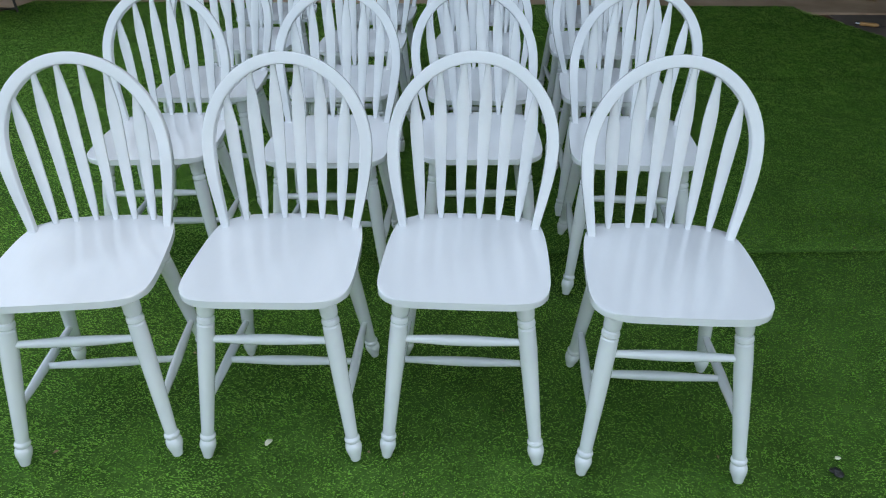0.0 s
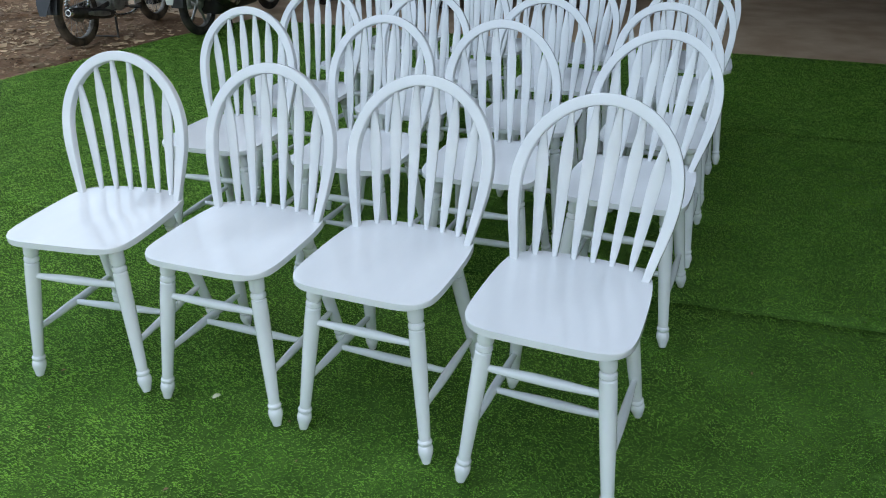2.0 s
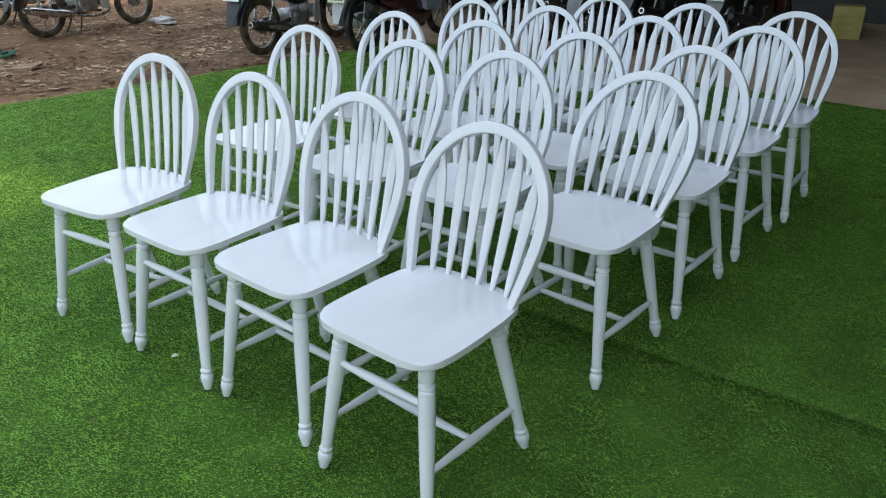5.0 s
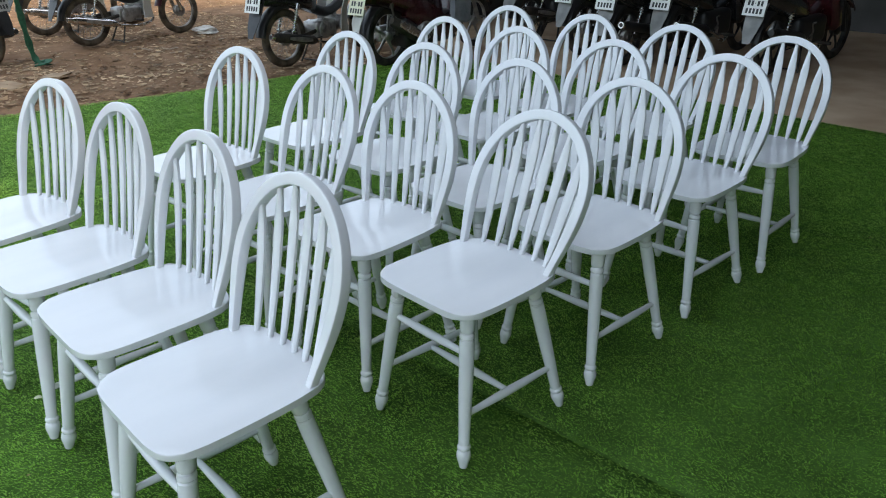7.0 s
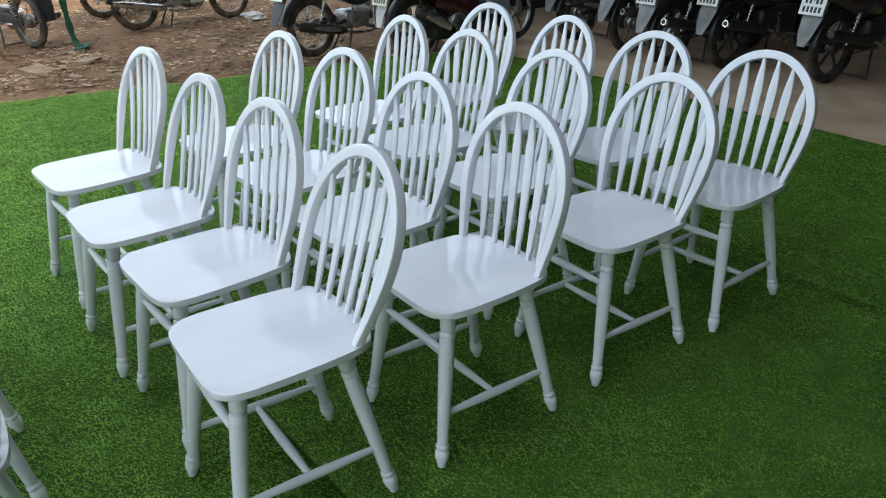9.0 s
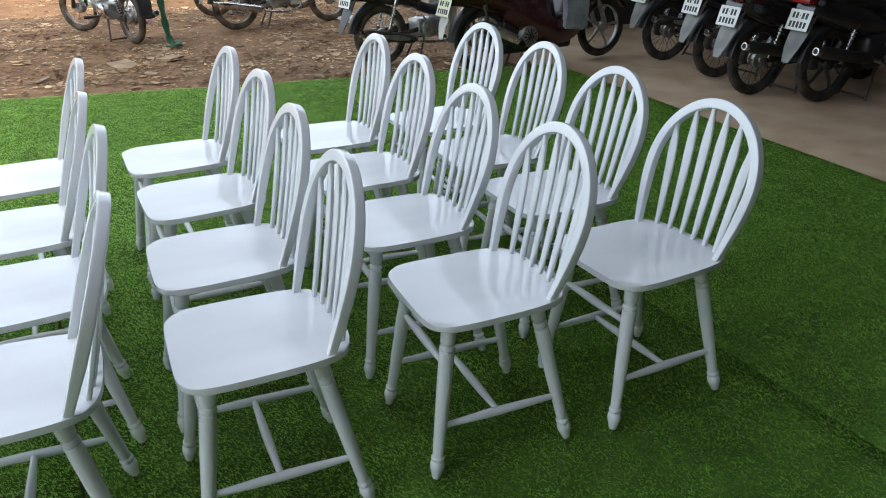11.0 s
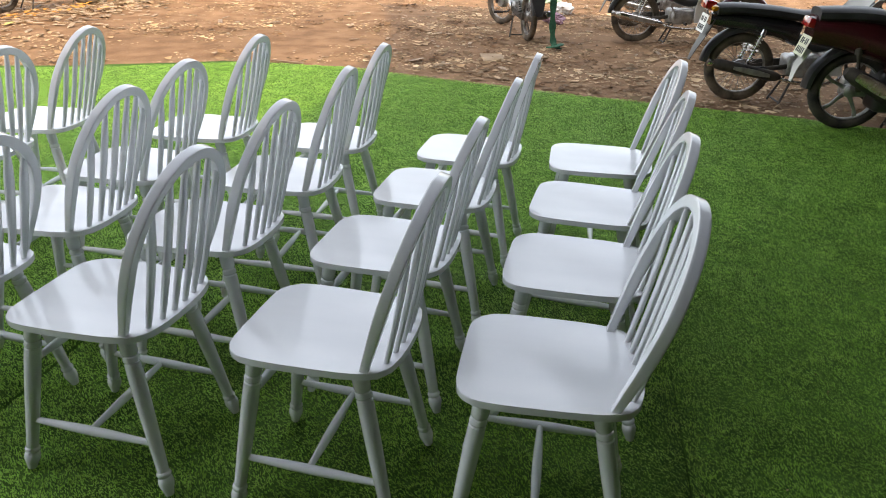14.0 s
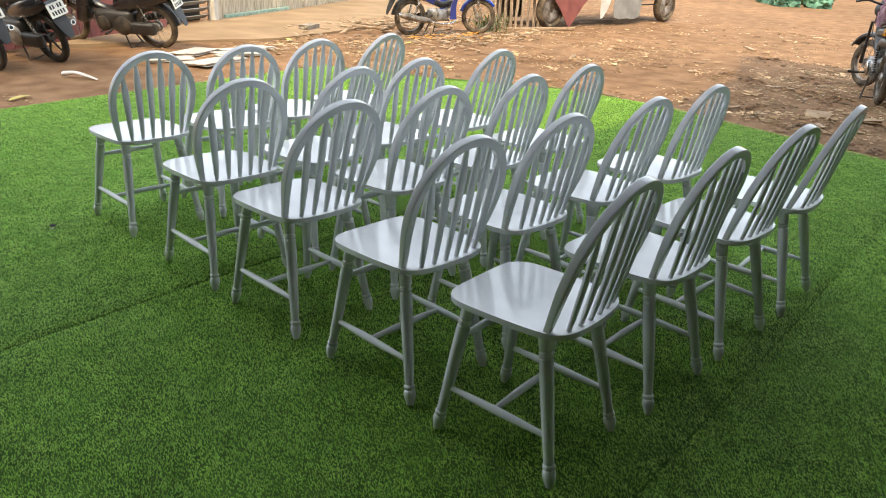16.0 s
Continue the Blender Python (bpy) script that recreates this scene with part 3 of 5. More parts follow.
def tyre_mesh():
    """Tyre with shallow tread blocks."""
    bm = bmesh.new()
    seg = 64
    loops = []
    for k in range(seg):
        t = 2 * math.pi * k / seg
        u = Vector((0, math.cos(t), math.sin(t)))
        deep = 0.0025 if k % 2 else 0.0
        loop = []
        for a in range(12):
            ph = 2 * math.pi * (a + 0.5) / 12
            c, s = math.cos(ph), math.sin(ph)
            h = 0.040 * s - (deep if s > 0.4 else 0)
            loop.append(u * (0.240 + h) + Vector((0.034 * math.copysign(abs(c) ** 0.8, c), 0, 0)))
        loops.append(loop)
    rings(bm, loops, closed=True)
    return finish(bm, "tyre")


def spoke_mesh():
    bm = bmesh.new()
    for k in range(28):
        t = 2 * math.pi * k / 28
        side = 0.028 if k % 2 else -0.028
        skew = 0.35 if k % 4 < 2 else -0.35
        a = Vector((side, 0.048 * math.cos(t + skew), 0.048 * math.sin(t + skew)))
        b = Vector((0, 0.203 * math.cos(t), 0.203 * math.sin(t)))
        rod(bm, a, b, 0.0019, 5)
    return finish(bm, "spokes")


def hub_mesh():
    bm = bmesh.new()
    lathe(bm, (-0.055, 0, 0), (0.055, 0, 0), [(0, 0.018), (0.1, 0.02), (0.12, 0.055), (0.3, 0.062), (0.34, 0.045), (0.6, 0.045), (0.64, 0.068),
                                            (0.86, 0.068), (0.88, 0.025), (1, 0.02)], 20)
    return finish(bm, "hub")


def star_mesh():
    bm = bmesh.new()
    for k in range(5):
        t = 2 * math.pi * k / 5
        pts = [Vector((0, r * math.cos(t + b), r * math.sin(t + b))) for r, b in ((0.03, 0.0), (0.09, 0.12), (0.15, 0.16), (0.205, 0.10))]
        sweep(bm, pts, [(0.020, 0.012), (0.014, 0.010), (0.012, 0.009), (0.017, 0.010)], up=(1, 0, 0), seg=8, power=3)
    lathe(bm, (-0.05, 0, 0), (0.05, 0, 0), [(0, 0.02), (0.15, 0.045), (0.85, 0.045), (1, 0.02)], 18)
    return finish(bm, "cast_spokes")


def wheel(parent, y, name, cast=False, scale=1.0, dark=False, dirty=False):
    skin = "muddy_rubber" if dirty else "rubber"
    w = mesh_object(name, shared("tyre " + skin, tyre_mesh), skin, parent)
    w.matrix_basis = Matrix.Translation((0, y, 0.28 * scale)) @ Matrix.Scale(scale, 4)
    tone = "dull_rim" if dirty else ("dark_rim" if dark else ("alloy" if cast else "chrome"))
    mesh_object("rim", shared("rim " + tone, lambda: ring_mesh("rim", 0.207, 0.022, 0.009)), tone, w)
    if cast:
        mesh_object("cast_spokes", shared("star " + tone, star_mesh), tone, w)
    else:
        mesh_object("spokes", shared("spokes " + tone, spoke_mesh), tone, w)
        mesh_object("hub", shared("hub", hub_mesh), "alloy", w)
    return w


def spring(bm, a, b, r, turns, wire):
    a, b = Vector(a), Vector(b)
    q = (b - a).to_track_quat("Z", "Y")
    n = turns * 10
    pts = [a.lerp(b, i / n) + q @ Vector((r * math.cos(2 * math.pi * i / 10), r * math.sin(2 * math.pi * i / 10), 0)) for i in range(n + 1)]
    sweep(bm, pts, (wire, wire), up=(0.3, 0.2, 0.9), seg=5)


def fender(bm, y, r, a0, a1, half, thick=0.004, z=0.28):
    """A curved mudguard over a wheel; angles in degrees, 90 is straight up and 180 is rearwards."""
    n = 18
    loops = []
    for i in range(n + 1):
        t = radians(a0 + (a1 - a0) * i / n)
        u = Vector((0, math.cos(t), math.sin(t)))
        c = Vector((0, y, z)) + u * r
        arc = [(-half, -0.035), (-half * 0.92, -0.008), (-half * 0.5, 0.006), (0, 0.010), (half * 0.5, 0.006), (half * 0.92, -0.008), (half, -0.035)]
        outer = [c + Vector((x, 0, 0)) + u * d for x, d in arc]
        inner = [c + Vector((x * 0.93, 0, 0)) + u * (d - thick) for x, d in arc[::-1]]
        loops.append(outer + inner)
    rings(bm, loops)


def number_plate(parent, m, mat="plate_white"):
    bm = bmesh.new()
    box(bm, (0.200, 0.004, 0.145), Matrix(), 0.0015, 1)
    plate = part("number_plate", bm, mat, parent, {"plate_white": "white number plate with dark marks", "plate_grey": "grimy grey number plate with dark marks"}.get(mat, "yellowed number plate with dark marks"))
    plate.matrix_basis = m
    for row, widths in ((0.032, (0.020, 0.020, 0.010, 0.020, 0.020)), (-0.032, (0.020, 0.020, 0.020, 0.020, 0.020))):
        x = -(sum(widths) + 0.012 * (len(widths) - 1)) / 2
        for w in widths:
            bm = bmesh.new()
            box(bm, (w, 0.0016, 0.042 if w > 0.014 else 0.007), pose(x + w / 2, -0.0026, row))
            part("mark", bm, "ink", plate, smooth=False)
            x += w + 0.012
    return plate


def motorbike(label, m, paint="black_paint", shield=None, plate="plate_white", cast=False, muffler="chrome", base=1.22, stand=True, dirty=False, flap="black_plastic", dark=False, steer=0.0, tip=True, rack=False):
    """Small underbone motorbike: back wheel on the origin, facing +y, exhaust on its right."""
    bike = thing("motorbike", label, "motorbike", "parked motorbikes")
    wheel(bike, 0, "back_wheel", cast, dark=dark, dirty=dirty)
    front = wheel(bike, base, "front_wheel", cast, dark=dark, dirty=dirty)
    turn = Matrix.Translation((0, base, 0)) @ Matrix.Rotation(radians(steer), 4, "Z") @ Matrix.Translation((0, -base, 0))
    front.matrix_basis = turn @ front.matrix_basis
    rise = 0.085 if dark else 0.0
    bm = bmesh.new()
    fender(bm, 0.0, 0.325, 60, 172, 0.060)
    part("back_fender", bm, "black_plastic", bike)
    bm = bmesh.new()
    if rack:
        fender(bm, base, 0.355, 30, 112, 0.060)
    else:
        fender(bm, base, 0.315, 35, 165, 0.055)
    part("front_fender", bm, paint, bike).matrix_basis = turn
    # mud flap and plate bracket
    bm = bmesh.new()
    sweep(bm, [Vector((0, -0.27, 0.66)), Vector((0, -0.335, 0.52)), Vector((0, -0.385, 0.42)), Vector((0, -0.42, 0.33))], [(0.085, 0.004), (0.085, 0.004), (0.065, 0.004), (0.032, 0.003)], up=(0, 1, 0.2), seg=8, power=4)
    part("mud_flap", bm, flap, bike, "grey mud flap" if flap == "flap_grey" else "")
    number_plate(bike, pose(0, -0.352, 0.625, -16), plate)
    bm = bmesh.new()
    if rack:
        # wide tail lamp under a tubular luggage rack
        box(bm, (0.20, 0.10, 0.105), pose(0, -0.325, 0.775, -12), 0.026)
        lamp = part("tail_light", bm, "red_lens", bike)
        for s in (-1, 1):
            bm = bmesh.new()
            box(bm, (0.055, 0.09, 0.085), pose(s * 0.125, -0.318, 0.775, -12), 0.018)
            part("turn_lens", bm, "lamp_amber", lamp, "amber turn lens")
        for dz, w in ((-0.01, 0.115), (0.022, 0.125)):
            bm = bmesh.new()
            sweep(bm, smooth_path([(-w, 0.12, 0.80 + dz), (-w, -0.22, 0.845 + dz), (-w * 0.7, -0.37, 0.85 + dz), (w * 0.7, -0.37, 0.85 + dz), (w, -0.22, 0.845 + dz), (w, 0.12, 0.80 + dz)], 4), (0.011, 0.011), up=(0, 0, 1), seg=8)
            part("rack_tube", bm, "dark_steel", bike)
        for y in (-0.30, -0.16, -0.02):
            bm = bmesh.new()
            rod(bm, (-0.115, y, 0.837), (0.115, y, 0.837), 0.009, 8)
            part("rack_bar", bm, "dark_steel", bike)
    else:
        box(bm, (0.17, 0.09, 0.075), pose(0, -0.325, 0.770, -12), 0.022)
        part("tail_light", bm, "red_lens", bike)
    if dark:
        # full black tail, belly and leg cowls
        bm = bmesh.new()
        sweep(bm, smooth_path([(0, -0.30, 0.74), (0, -0.10, 0.68), (0, 0.18, 0.60), (0, 0.46, 0.52)], 4),
              [(0.085 + 0.045 * math.sin(math.pi * i / 12), 0.085 + 0.03 * math.sin(math.pi * i / 12)) for i in range(13)], up=(0, 0, 1), seg=14, power=3)
        part("tail_cowl", bm, "black_paint", bike)
        bm = bmesh.new()
        box(bm, (0.27, 0.52, 0.26), pose(0, 0.50, 0.36), 0.07, 3)
        part("belly_cowl", bm, "black_plastic", bike)
        bm = bmesh.new()
        box(bm, (0.34, 0.16, 0.52), pose(0, 0.86, 0.58, 16), 0.06, 3)
        part("leg_cowl", bm, paint, bike)
        bm = bmesh.new()
        box(bm, (0.085, 0.42, 0.15), pose(-0.115, 0.16, 0.29), 0.04, 3)
        part("gear_case", bm, "black_plastic", bike)
        bm = bmesh.new()
        lathe(bm, (-0.13, 0.36, 0.32), (-0.19, 0.36, 0.32), [(0, 0.115), (0.6, 0.115), (0.85, 0.09), (1, 0.04)], 20)
        lathe(bm, (-0.13, 0.62, 0.34), (-0.175, 0.62, 0.34), [(0, 0.09), (0.6, 0.09), (0.85, 0.07), (1, 0.03)], 18)
        part("side_cover", bm, "dark_steel" if dirty else "alloy", bike)
    for x in (-0.12, 0.12):
        bm = bmesh.new()
        lathe(bm, (x, -0.29, 0.755), (x + math.copysign(0.035, x), -0.33, 0.755), [(0, 0.02), (0.5, 0.026), (1, 0.014)], 12)
        part("indicator", bm, "lamp_amber" if dirty else "black_plastic", bike)
    # seat
    bm = bmesh.new()
    sweep(bm, smooth_path([(0, -0.26, 0.735), (0, -0.08, 0.745), (0, 0.2, 0.73), (0, 0.42, 0.705), (0, 0.52, 0.71)], 4),
          [(0.09 + 0.035 * math.sin(math.pi * i / 16), 0.045) for i in range(17)], up=(0, 0, 1), seg=12, power=3)
    part("seat", bm, "black_vinyl", bike)
    # side body under the seat and spine to the steering head
    bm = bmesh.new()
    sweep(bm, smooth_path([(0, -0.30, 0.66), (0, -0.05, 0.645), (0, 0.22, 0.61), (0, 0.42, 0.56)], 4),
          [(0.05 + 0.055 * math.sin(math.pi * i / 12), 0.05 + 0.045 * i / 12) for i in range(13)], up=(0, 0, 1), seg=12, power=3)
    part("side_body", bm, paint, bike)
    bm = bmesh.new()
    sweep(bm, smooth_path([(0, 0.35, 0.55), (0, 0.6, 0.47), (0, 0.85, 0.58), (0, 1.0, 0.80)], 5), [(0.05, 0.05)] * 16, up=(0, 0.3, 1), seg=10)
    part("frame_spine", bm, paint if shield is None else "black_plastic", bike)
    if shield:
        for s in (-1, 1):
            bm = bmesh.new()
            rows = []
            for i in range(9):
                t = i / 8
                z = 0.86 - 0.60 * t
                y = 1.00 - 0.20 * t - 0.10 * math.sin(math.pi * t)
                loop = [Vector((s * (0.05 + 0.01 * t), y + 0.02, z)), Vector((s * (0.16 - 0.02 * t), y - 0.02, z)), Vector((s * (0.215 - 0.055 * t), y - 0.10 - 0.05 * t, z)),
                        Vector((s * (0.207 - 0.055 * t), y - 0.106 - 0.05 * t, z)), Vector((s * (0.155 - 0.02 * t), y - 0.03, z)), Vector((s * (0.045 + 0.01 * t), y + 0.01, z))]
                rows.append(loop)
            rings(bm, rows)
            part("leg_shield", bm, shield, bike, "dusty cream leg shield" if shield == "grey_panel" else "")
    # engine: finned cylinder lying forwards, crankcase with round covers
    bm = bmesh.new()
    box(bm, (0.20, 0.30, 0.17), pose(0, 0.50, 0.315), 0.035, 3)
    part("crankcase", bm, "dark_steel" if dark else "alloy", bike)
    bm = bmesh.new()
    for i in range(8):
        box(bm, (0.15, 0.008, 0.13), pose(0, 0.66 + i * 0.017, 0.345 + i * 0.002), 0.003, 1)
    lathe(bm, (0, 0.63, 0.34), (0, 0.82, 0.355), [(0, 0.05), (0.8, 0.05), (0.82, 0.062), (1, 0.055)], 14)
    part("cylinder", bm, "alloy", bike)
    for s in (-1, 1):
        bm = bmesh.new()
        lathe(bm, (s * 0.095, 0.47, 0.315), (s * 0.135, 0.47, 0.315), [(0, 0.085), (0.6, 0.085), (0.8, 0.075), (1.0, 0.03)], 20)
        part("engine_cover", bm, "alloy" if s > 0 else "chrome", bike)
    # exhaust
    bm = bmesh.new()
    sweep(bm, smooth_path([(0.05, 0.80, 0.30), (0.08, 0.79, 0.22), (0.12, 0.62, 0.185), (0.14, 0.40, 0.20 + rise), (0.145, 0.26, 0.235 + rise)], 5), (0.015, 0.015), up=(1, 0, 0.1), seg=10)
    part("exhaust_pipe", bm, "chrome", bike)
    bm = bmesh.new()
    lathe(bm, (0.145, 0.30, 0.232 + rise), (0.15, -0.27, 0.335 + rise), [(0, 0.018), (0.06, 0.036), (0.14, 0.043), (0.86, 0.045), (0.93, 0.040), (0.98, 0.026), (1.0, 0.024)], 18)
    muff = part("muffler", bm, muffler, bike)
    bm = bmesh.new()
    lathe(bm, (0.15, -0.262, 0.3335 + rise), (0.1503, -0.30, 0.340 + rise), [(0, 0.030), (0.5, 0.034), (1.0, 0.028)], 18)
    part("tail_cap", bm, "chrome" if tip else "dark_steel", muff, "bright chrome exhaust tip" if tip else "")
    # solid black disc, the dark of the pipe's hollow put into its colour
    bm = bmesh.new()
    lathe(bm, (0.1503, -0.2985, 0.3398 + rise), (0.1503, -0.3015, 0.3403 + rise), [(0, 0.019), (1, 0.019)], 14)
    part("dark_tail_disc", bm, "ink", muff, "sooty black disc standing for the dark exhaust hollow")
    if muffler != "black_plastic":
        bm = bmesh.new()
        sweep(bm, smooth_path([(0.193, 0.20, 0.252 + rise), (0.196, 0.06, 0.277 + rise), (0.197, -0.10, 0.306 + rise)], 4), [(0.0035, 0.012 + 0.012 * math.sin(math.pi * i / 8)) for i in range(9)], up=(0, 0.2, 1), seg=8, power=3)
        part("heat_shield", bm, "alloy", muff)
    # small controls round the engine
    bm = bmesh.new()
    box(bm, (0.055, 0.06, 0.075), pose(0, 0.70, 0.452), 0.012)
    lathe(bm, (0, 0.66, 0.462), (0, 0.56, 0.475), [(0, 0.020), (0.4, 0.026), (1, 0.030)], 12)
    part("carburettor", bm, "alloy", bike)
    bm = bmesh.new()
    sweep(bm, smooth_path([(0.13, 0.43, 0.315), (0.165, 0.42, 0.36), (0.175, 0.37, 0.43), (0.215, 0.34, 0.455)], 4), (0.008, 0.008), up=(0, 0, 1), seg=8)
    part("kick_starter", bm, "alloy", bike)
    bm = bmesh.new()
    sweep(bm, smooth_path([(-0.125, 0.47, 0.275), (-0.145, 0.57, 0.262), (-0.15, 0.66, 0.245)], 4), (0.007, 0.009), up=(0, 0, 1), seg=8)
    rod(bm, (-0.15, 0.655, 0.246), (-0.205, 0.655, 0.246), 0.011, 8)
    part("gear_pedal", bm, "dark_steel", bike)
    bm = bmesh.new()
    rod(bm, (0.108, 0.45, 0.252), (0.098, 0.03, 0.228), 0.005, 6)
    rod(bm, (0.098, 0.03, 0.228), (0.088, 0.0, 0.275), 0.008, 6)
    part("brake_rod", bm, "dark_steel", bike)
    for x in (-0.05, 0.045):
        bm = bmesh.new()
        sweep(bm, smooth_path([(x, 1.0, 0.93), (x * 1.6, 0.98, 0.74), (x * 1.3, 0.84, 0.56), (x * 0.6, 0.72, 0.47)], 5), (0.0042, 0.0042), up=(1, 0, 0.2), seg=6)
        part("cable", bm, "black_plastic", bike)
    # swing arm, chain case, shocks
    for s in (-1, 1):
        bm = bmesh.new()
        sweep(bm, [Vector((s * 0.085, 0.0, 0.28)), Vector((s * 0.09, 0.2, 0.29)), Vector((s * 0.075, 0.42, 0.32))], (0.012, 0.02), up=(0, 0, 1), seg=8, power=3)
        part("swing_arm", bm, "dark_steel", bike)
        bm = bmesh.new()
        lathe(bm, (s * 0.105, 0.02, 0.30), (s * 0.105, 0.12, 0.60), [(0, 0.018), (0.08, 0.014), (0.12, 0.024), (0.16, 0.011), (0.85, 0.011), (0.86, 0.024), (1, 0.02)], 12)
        shock = part("shock_absorber", bm, "dark_steel" if rack else "chrome", bike)
        bm = bmesh.new()
        spring(bm, (s * 0.105, 0.032, 0.338), (s * 0.105, 0.106, 0.558), 0.021, 9, 0.0042)
        part("spring", bm, "alloy" if rack else "chrome", shock)
    bm = bmesh.new()
    box(bm, (0.03, 0.50, 0.085), pose(-0.085, 0.22, 0.30, 4), 0.012)
    part("chain_case", bm, "dark_steel", bike)
    # front fork, bars, lamp
    for s in (-1, 1):
        bm = bmesh.new()
        lathe(bm, (s * 0.075, base, 0.28), (s * 0.075, base - 0.17, 0.78), [(0, 0.022), (0.45, 0.022), (0.46, 0.016), (1, 0.016)], 12)
        part("fork_leg", bm, "black_plastic" if cast or rack else "chrome", bike)
    bm = bmesh.new()
    sweep(bm, smooth_path([(-0.33, 0.86, 1.00), (-0.2, 0.93, 1.02), (0, 0.99, 0.97), (0.2, 0.93, 1.02), (0.33, 0.86, 1.00)], 4), (0.012, 0.012), up=(0, 0, 1), seg=8)
    part("handlebar", bm, "black_plastic", bike)
    bm = bmesh.new()
    lathe(bm, (0, 0.97, 0.93), (0, 1.12, 0.91), [(0, 0.06), (0.4, 0.10), (0.85, 0.095), (1, 0.07)], 16)
    part("headlight", bm, paint, bike)
    bm = bmesh.new()
    for s in (-1, 1):
        rod(bm, (s * 0.07, 0.44, 0.26), (s * 0.13, 0.33 if stand else 0.28, -0.004), 0.010, 8)
    rod(bm, (-0.12, 0.345, 0.02), (0.12, 0.345, 0.02), 0.008, 8)
    part("centre_stand", bm, "dark_steel", bike)
    bm = bmesh.new()
    rod(bm, (-0.27, 0.53, 0.26), (0.27, 0.53, 0.26), 0.008, 8)
    for s in (-1, 1):
        rod(bm, (s * 0.18, 0.53, 0.26), (s * 0.29, 0.53, 0.26), 0.016, 10)
    part("footrest", bm, "rubber", bike)
    bike.matrix_basis = m
    return bike


SPAN = 1.37


def scooter(label, m, paint="red_paint"):
    """Step-through scooter: back wheel on the origin, facing +y."""
    sc = thing("scooter", label, "scooter", "parked motorbikes")
    wheel(sc, 0, "back_wheel", True)
    wheel(sc, SPAN, "front_wheel", True)
    bm = bmesh.new()
    fender(bm, 0.0, 0.325, 70, 178, 0.065)
    part("back_fender", bm, "black_plastic", sc)
    bm = bmesh.new()
    fender(bm, SPAN, 0.315, 30, 165, 0.06)
    part("front_fender", bm, paint, sc)
    bm = bmesh.new()
    sweep(bm, smooth_path([(0, -0.36, 0.70), (0, -0.1, 0.68), (0, 0.2, 0.60), (0, 0.42, 0.48), (0, 0.52, 0.36)], 4),
          [(0.06 + 0.09 * math.sin(math.pi * (i + 3) / 22), 0.10 + 0.03 * math.sin(math.pi * i / 16)) for i in range(17)], up=(0, 0, 1), seg=14, power=3)
    part("tail_body", bm, paint, sc)
    bm = bmesh.new()
    rows = []
    for y, z0, z1, w in ((0.12, 0.52, 0.74, 0.11), (0.24, 0.40, 0.76, 0.14), (0.40, 0.30, 0.77, 0.155), (0.56, 0.24, 0.75, 0.150), (0.68, 0.24, 0.66, 0.13), (0.74, 0.26, 0.50, 0.10)):
        zm, zh = (z0 + z1) / 2, (z1 - z0) / 2
        rows.append([Vector((w * math.copysign(abs(math.cos(a)) ** 0.6, math.cos(a)), y, zm + zh * math.copysign(abs(math.sin(a)) ** 0.6, math.sin(a))))
                     for a in [2 * math.pi * (k + 0.5) / 16 for k in range(16)]])
    rings(bm, rows)
    part("seat_cowl", bm, paint, sc)
    bm = bmesh.new()
    box(bm, (0.34, 0.48, 0.11), pose(0, 0.70, 0.30, -3), 0.04, 3)
    part("floorboard", bm, paint, sc)
    for s in (-1, 1):
        bm = bmesh.new()
        rows = []
        for y, z0, z1, w in ((0.16, 0.44, 0.66, 0.125), (0.34, 0.34, 0.64, 0.150), (0.52, 0.24, 0.56, 0.165), (0.70, 0.20, 0.42, 0.175), (0.86, 0.22, 0.46, 0.178), (0.98, 0.28, 0.60, 0.165)):
            rows.append([Vector((s * (w + d), y, z0 + (z1 - z0) * r)) for d, r in ((-0.02, 0), (0.0, 0.08), (0.012, 0.5), (0.0, 0.92), (-0.03, 1), (-0.05, 0.5))])
        rings(bm, rows)
        part("side_fairing", bm, paint, sc)
    bm = bmesh.new()
    box(bm, (0.24, 0.78, 0.30), pose(0, 0.54, 0.30), 0.05, 3)
    part("underbody", bm, "black_plastic", sc)
    bm = bmesh.new()
    rows = []
    for i in range(10):
        t = i / 9
        y, z = 0.90 + 0.14 * math.sin(t * 1.5) - 0.02 * t, 0.26 + 0.68 * t
        w = 0.17 + 0.06 * math.sin(math.pi * min(1, t * 1.1))
        rows.append([Vector((x * w, y - 0.10 * abs(x) ** 2 + d, z)) for x, d in ((-1, 0), (-0.6, 0.01), (0, 0.02), (0.6, 0.01), (1, 0), (0.95, -0.02), (0.5, -0.05), (0, -0.06), (-0.5, -0.05), (-0.95, -0.02))])
    rings(bm, rows)
    part("front_shield", bm, paint, sc)
    bm = bmesh.new()
    sweep(bm, smooth_path([(0, -0.34, 0.80), (0, 0.0, 0.81), (0, 0.3, 0.76), (0, 0.45, 0.74)], 4), [(0.11 + 0.03 * math.sin(math.pi * i / 12), 0.05) for i in range(13)], up=(0, 0, 1), seg=12, power=3)
    part("seat", bm, "black_vinyl", sc)
    bm = bmesh.new()
    lathe(bm, (-0.09, 0.42, 0.30), (-0.16, 0.42, 0.30), [(0, 0.10), (0.7, 0.10), (0.9, 0.085), (1, 0.05)], 22)
    box(bm, (0.09, 0.46, 0.15), pose(-0.10, 0.20, 0.295), 0.035, 3)
    part("engine_case", bm, "alloy", sc)
    bm = bmesh.new()
    lathe(bm, (0.09, 0.40, 0.30), (0.185, 0.40, 0.30), [(0, 0.095), (0.7, 0.095), (0.9, 0.085), (1, 0.06)], 22)
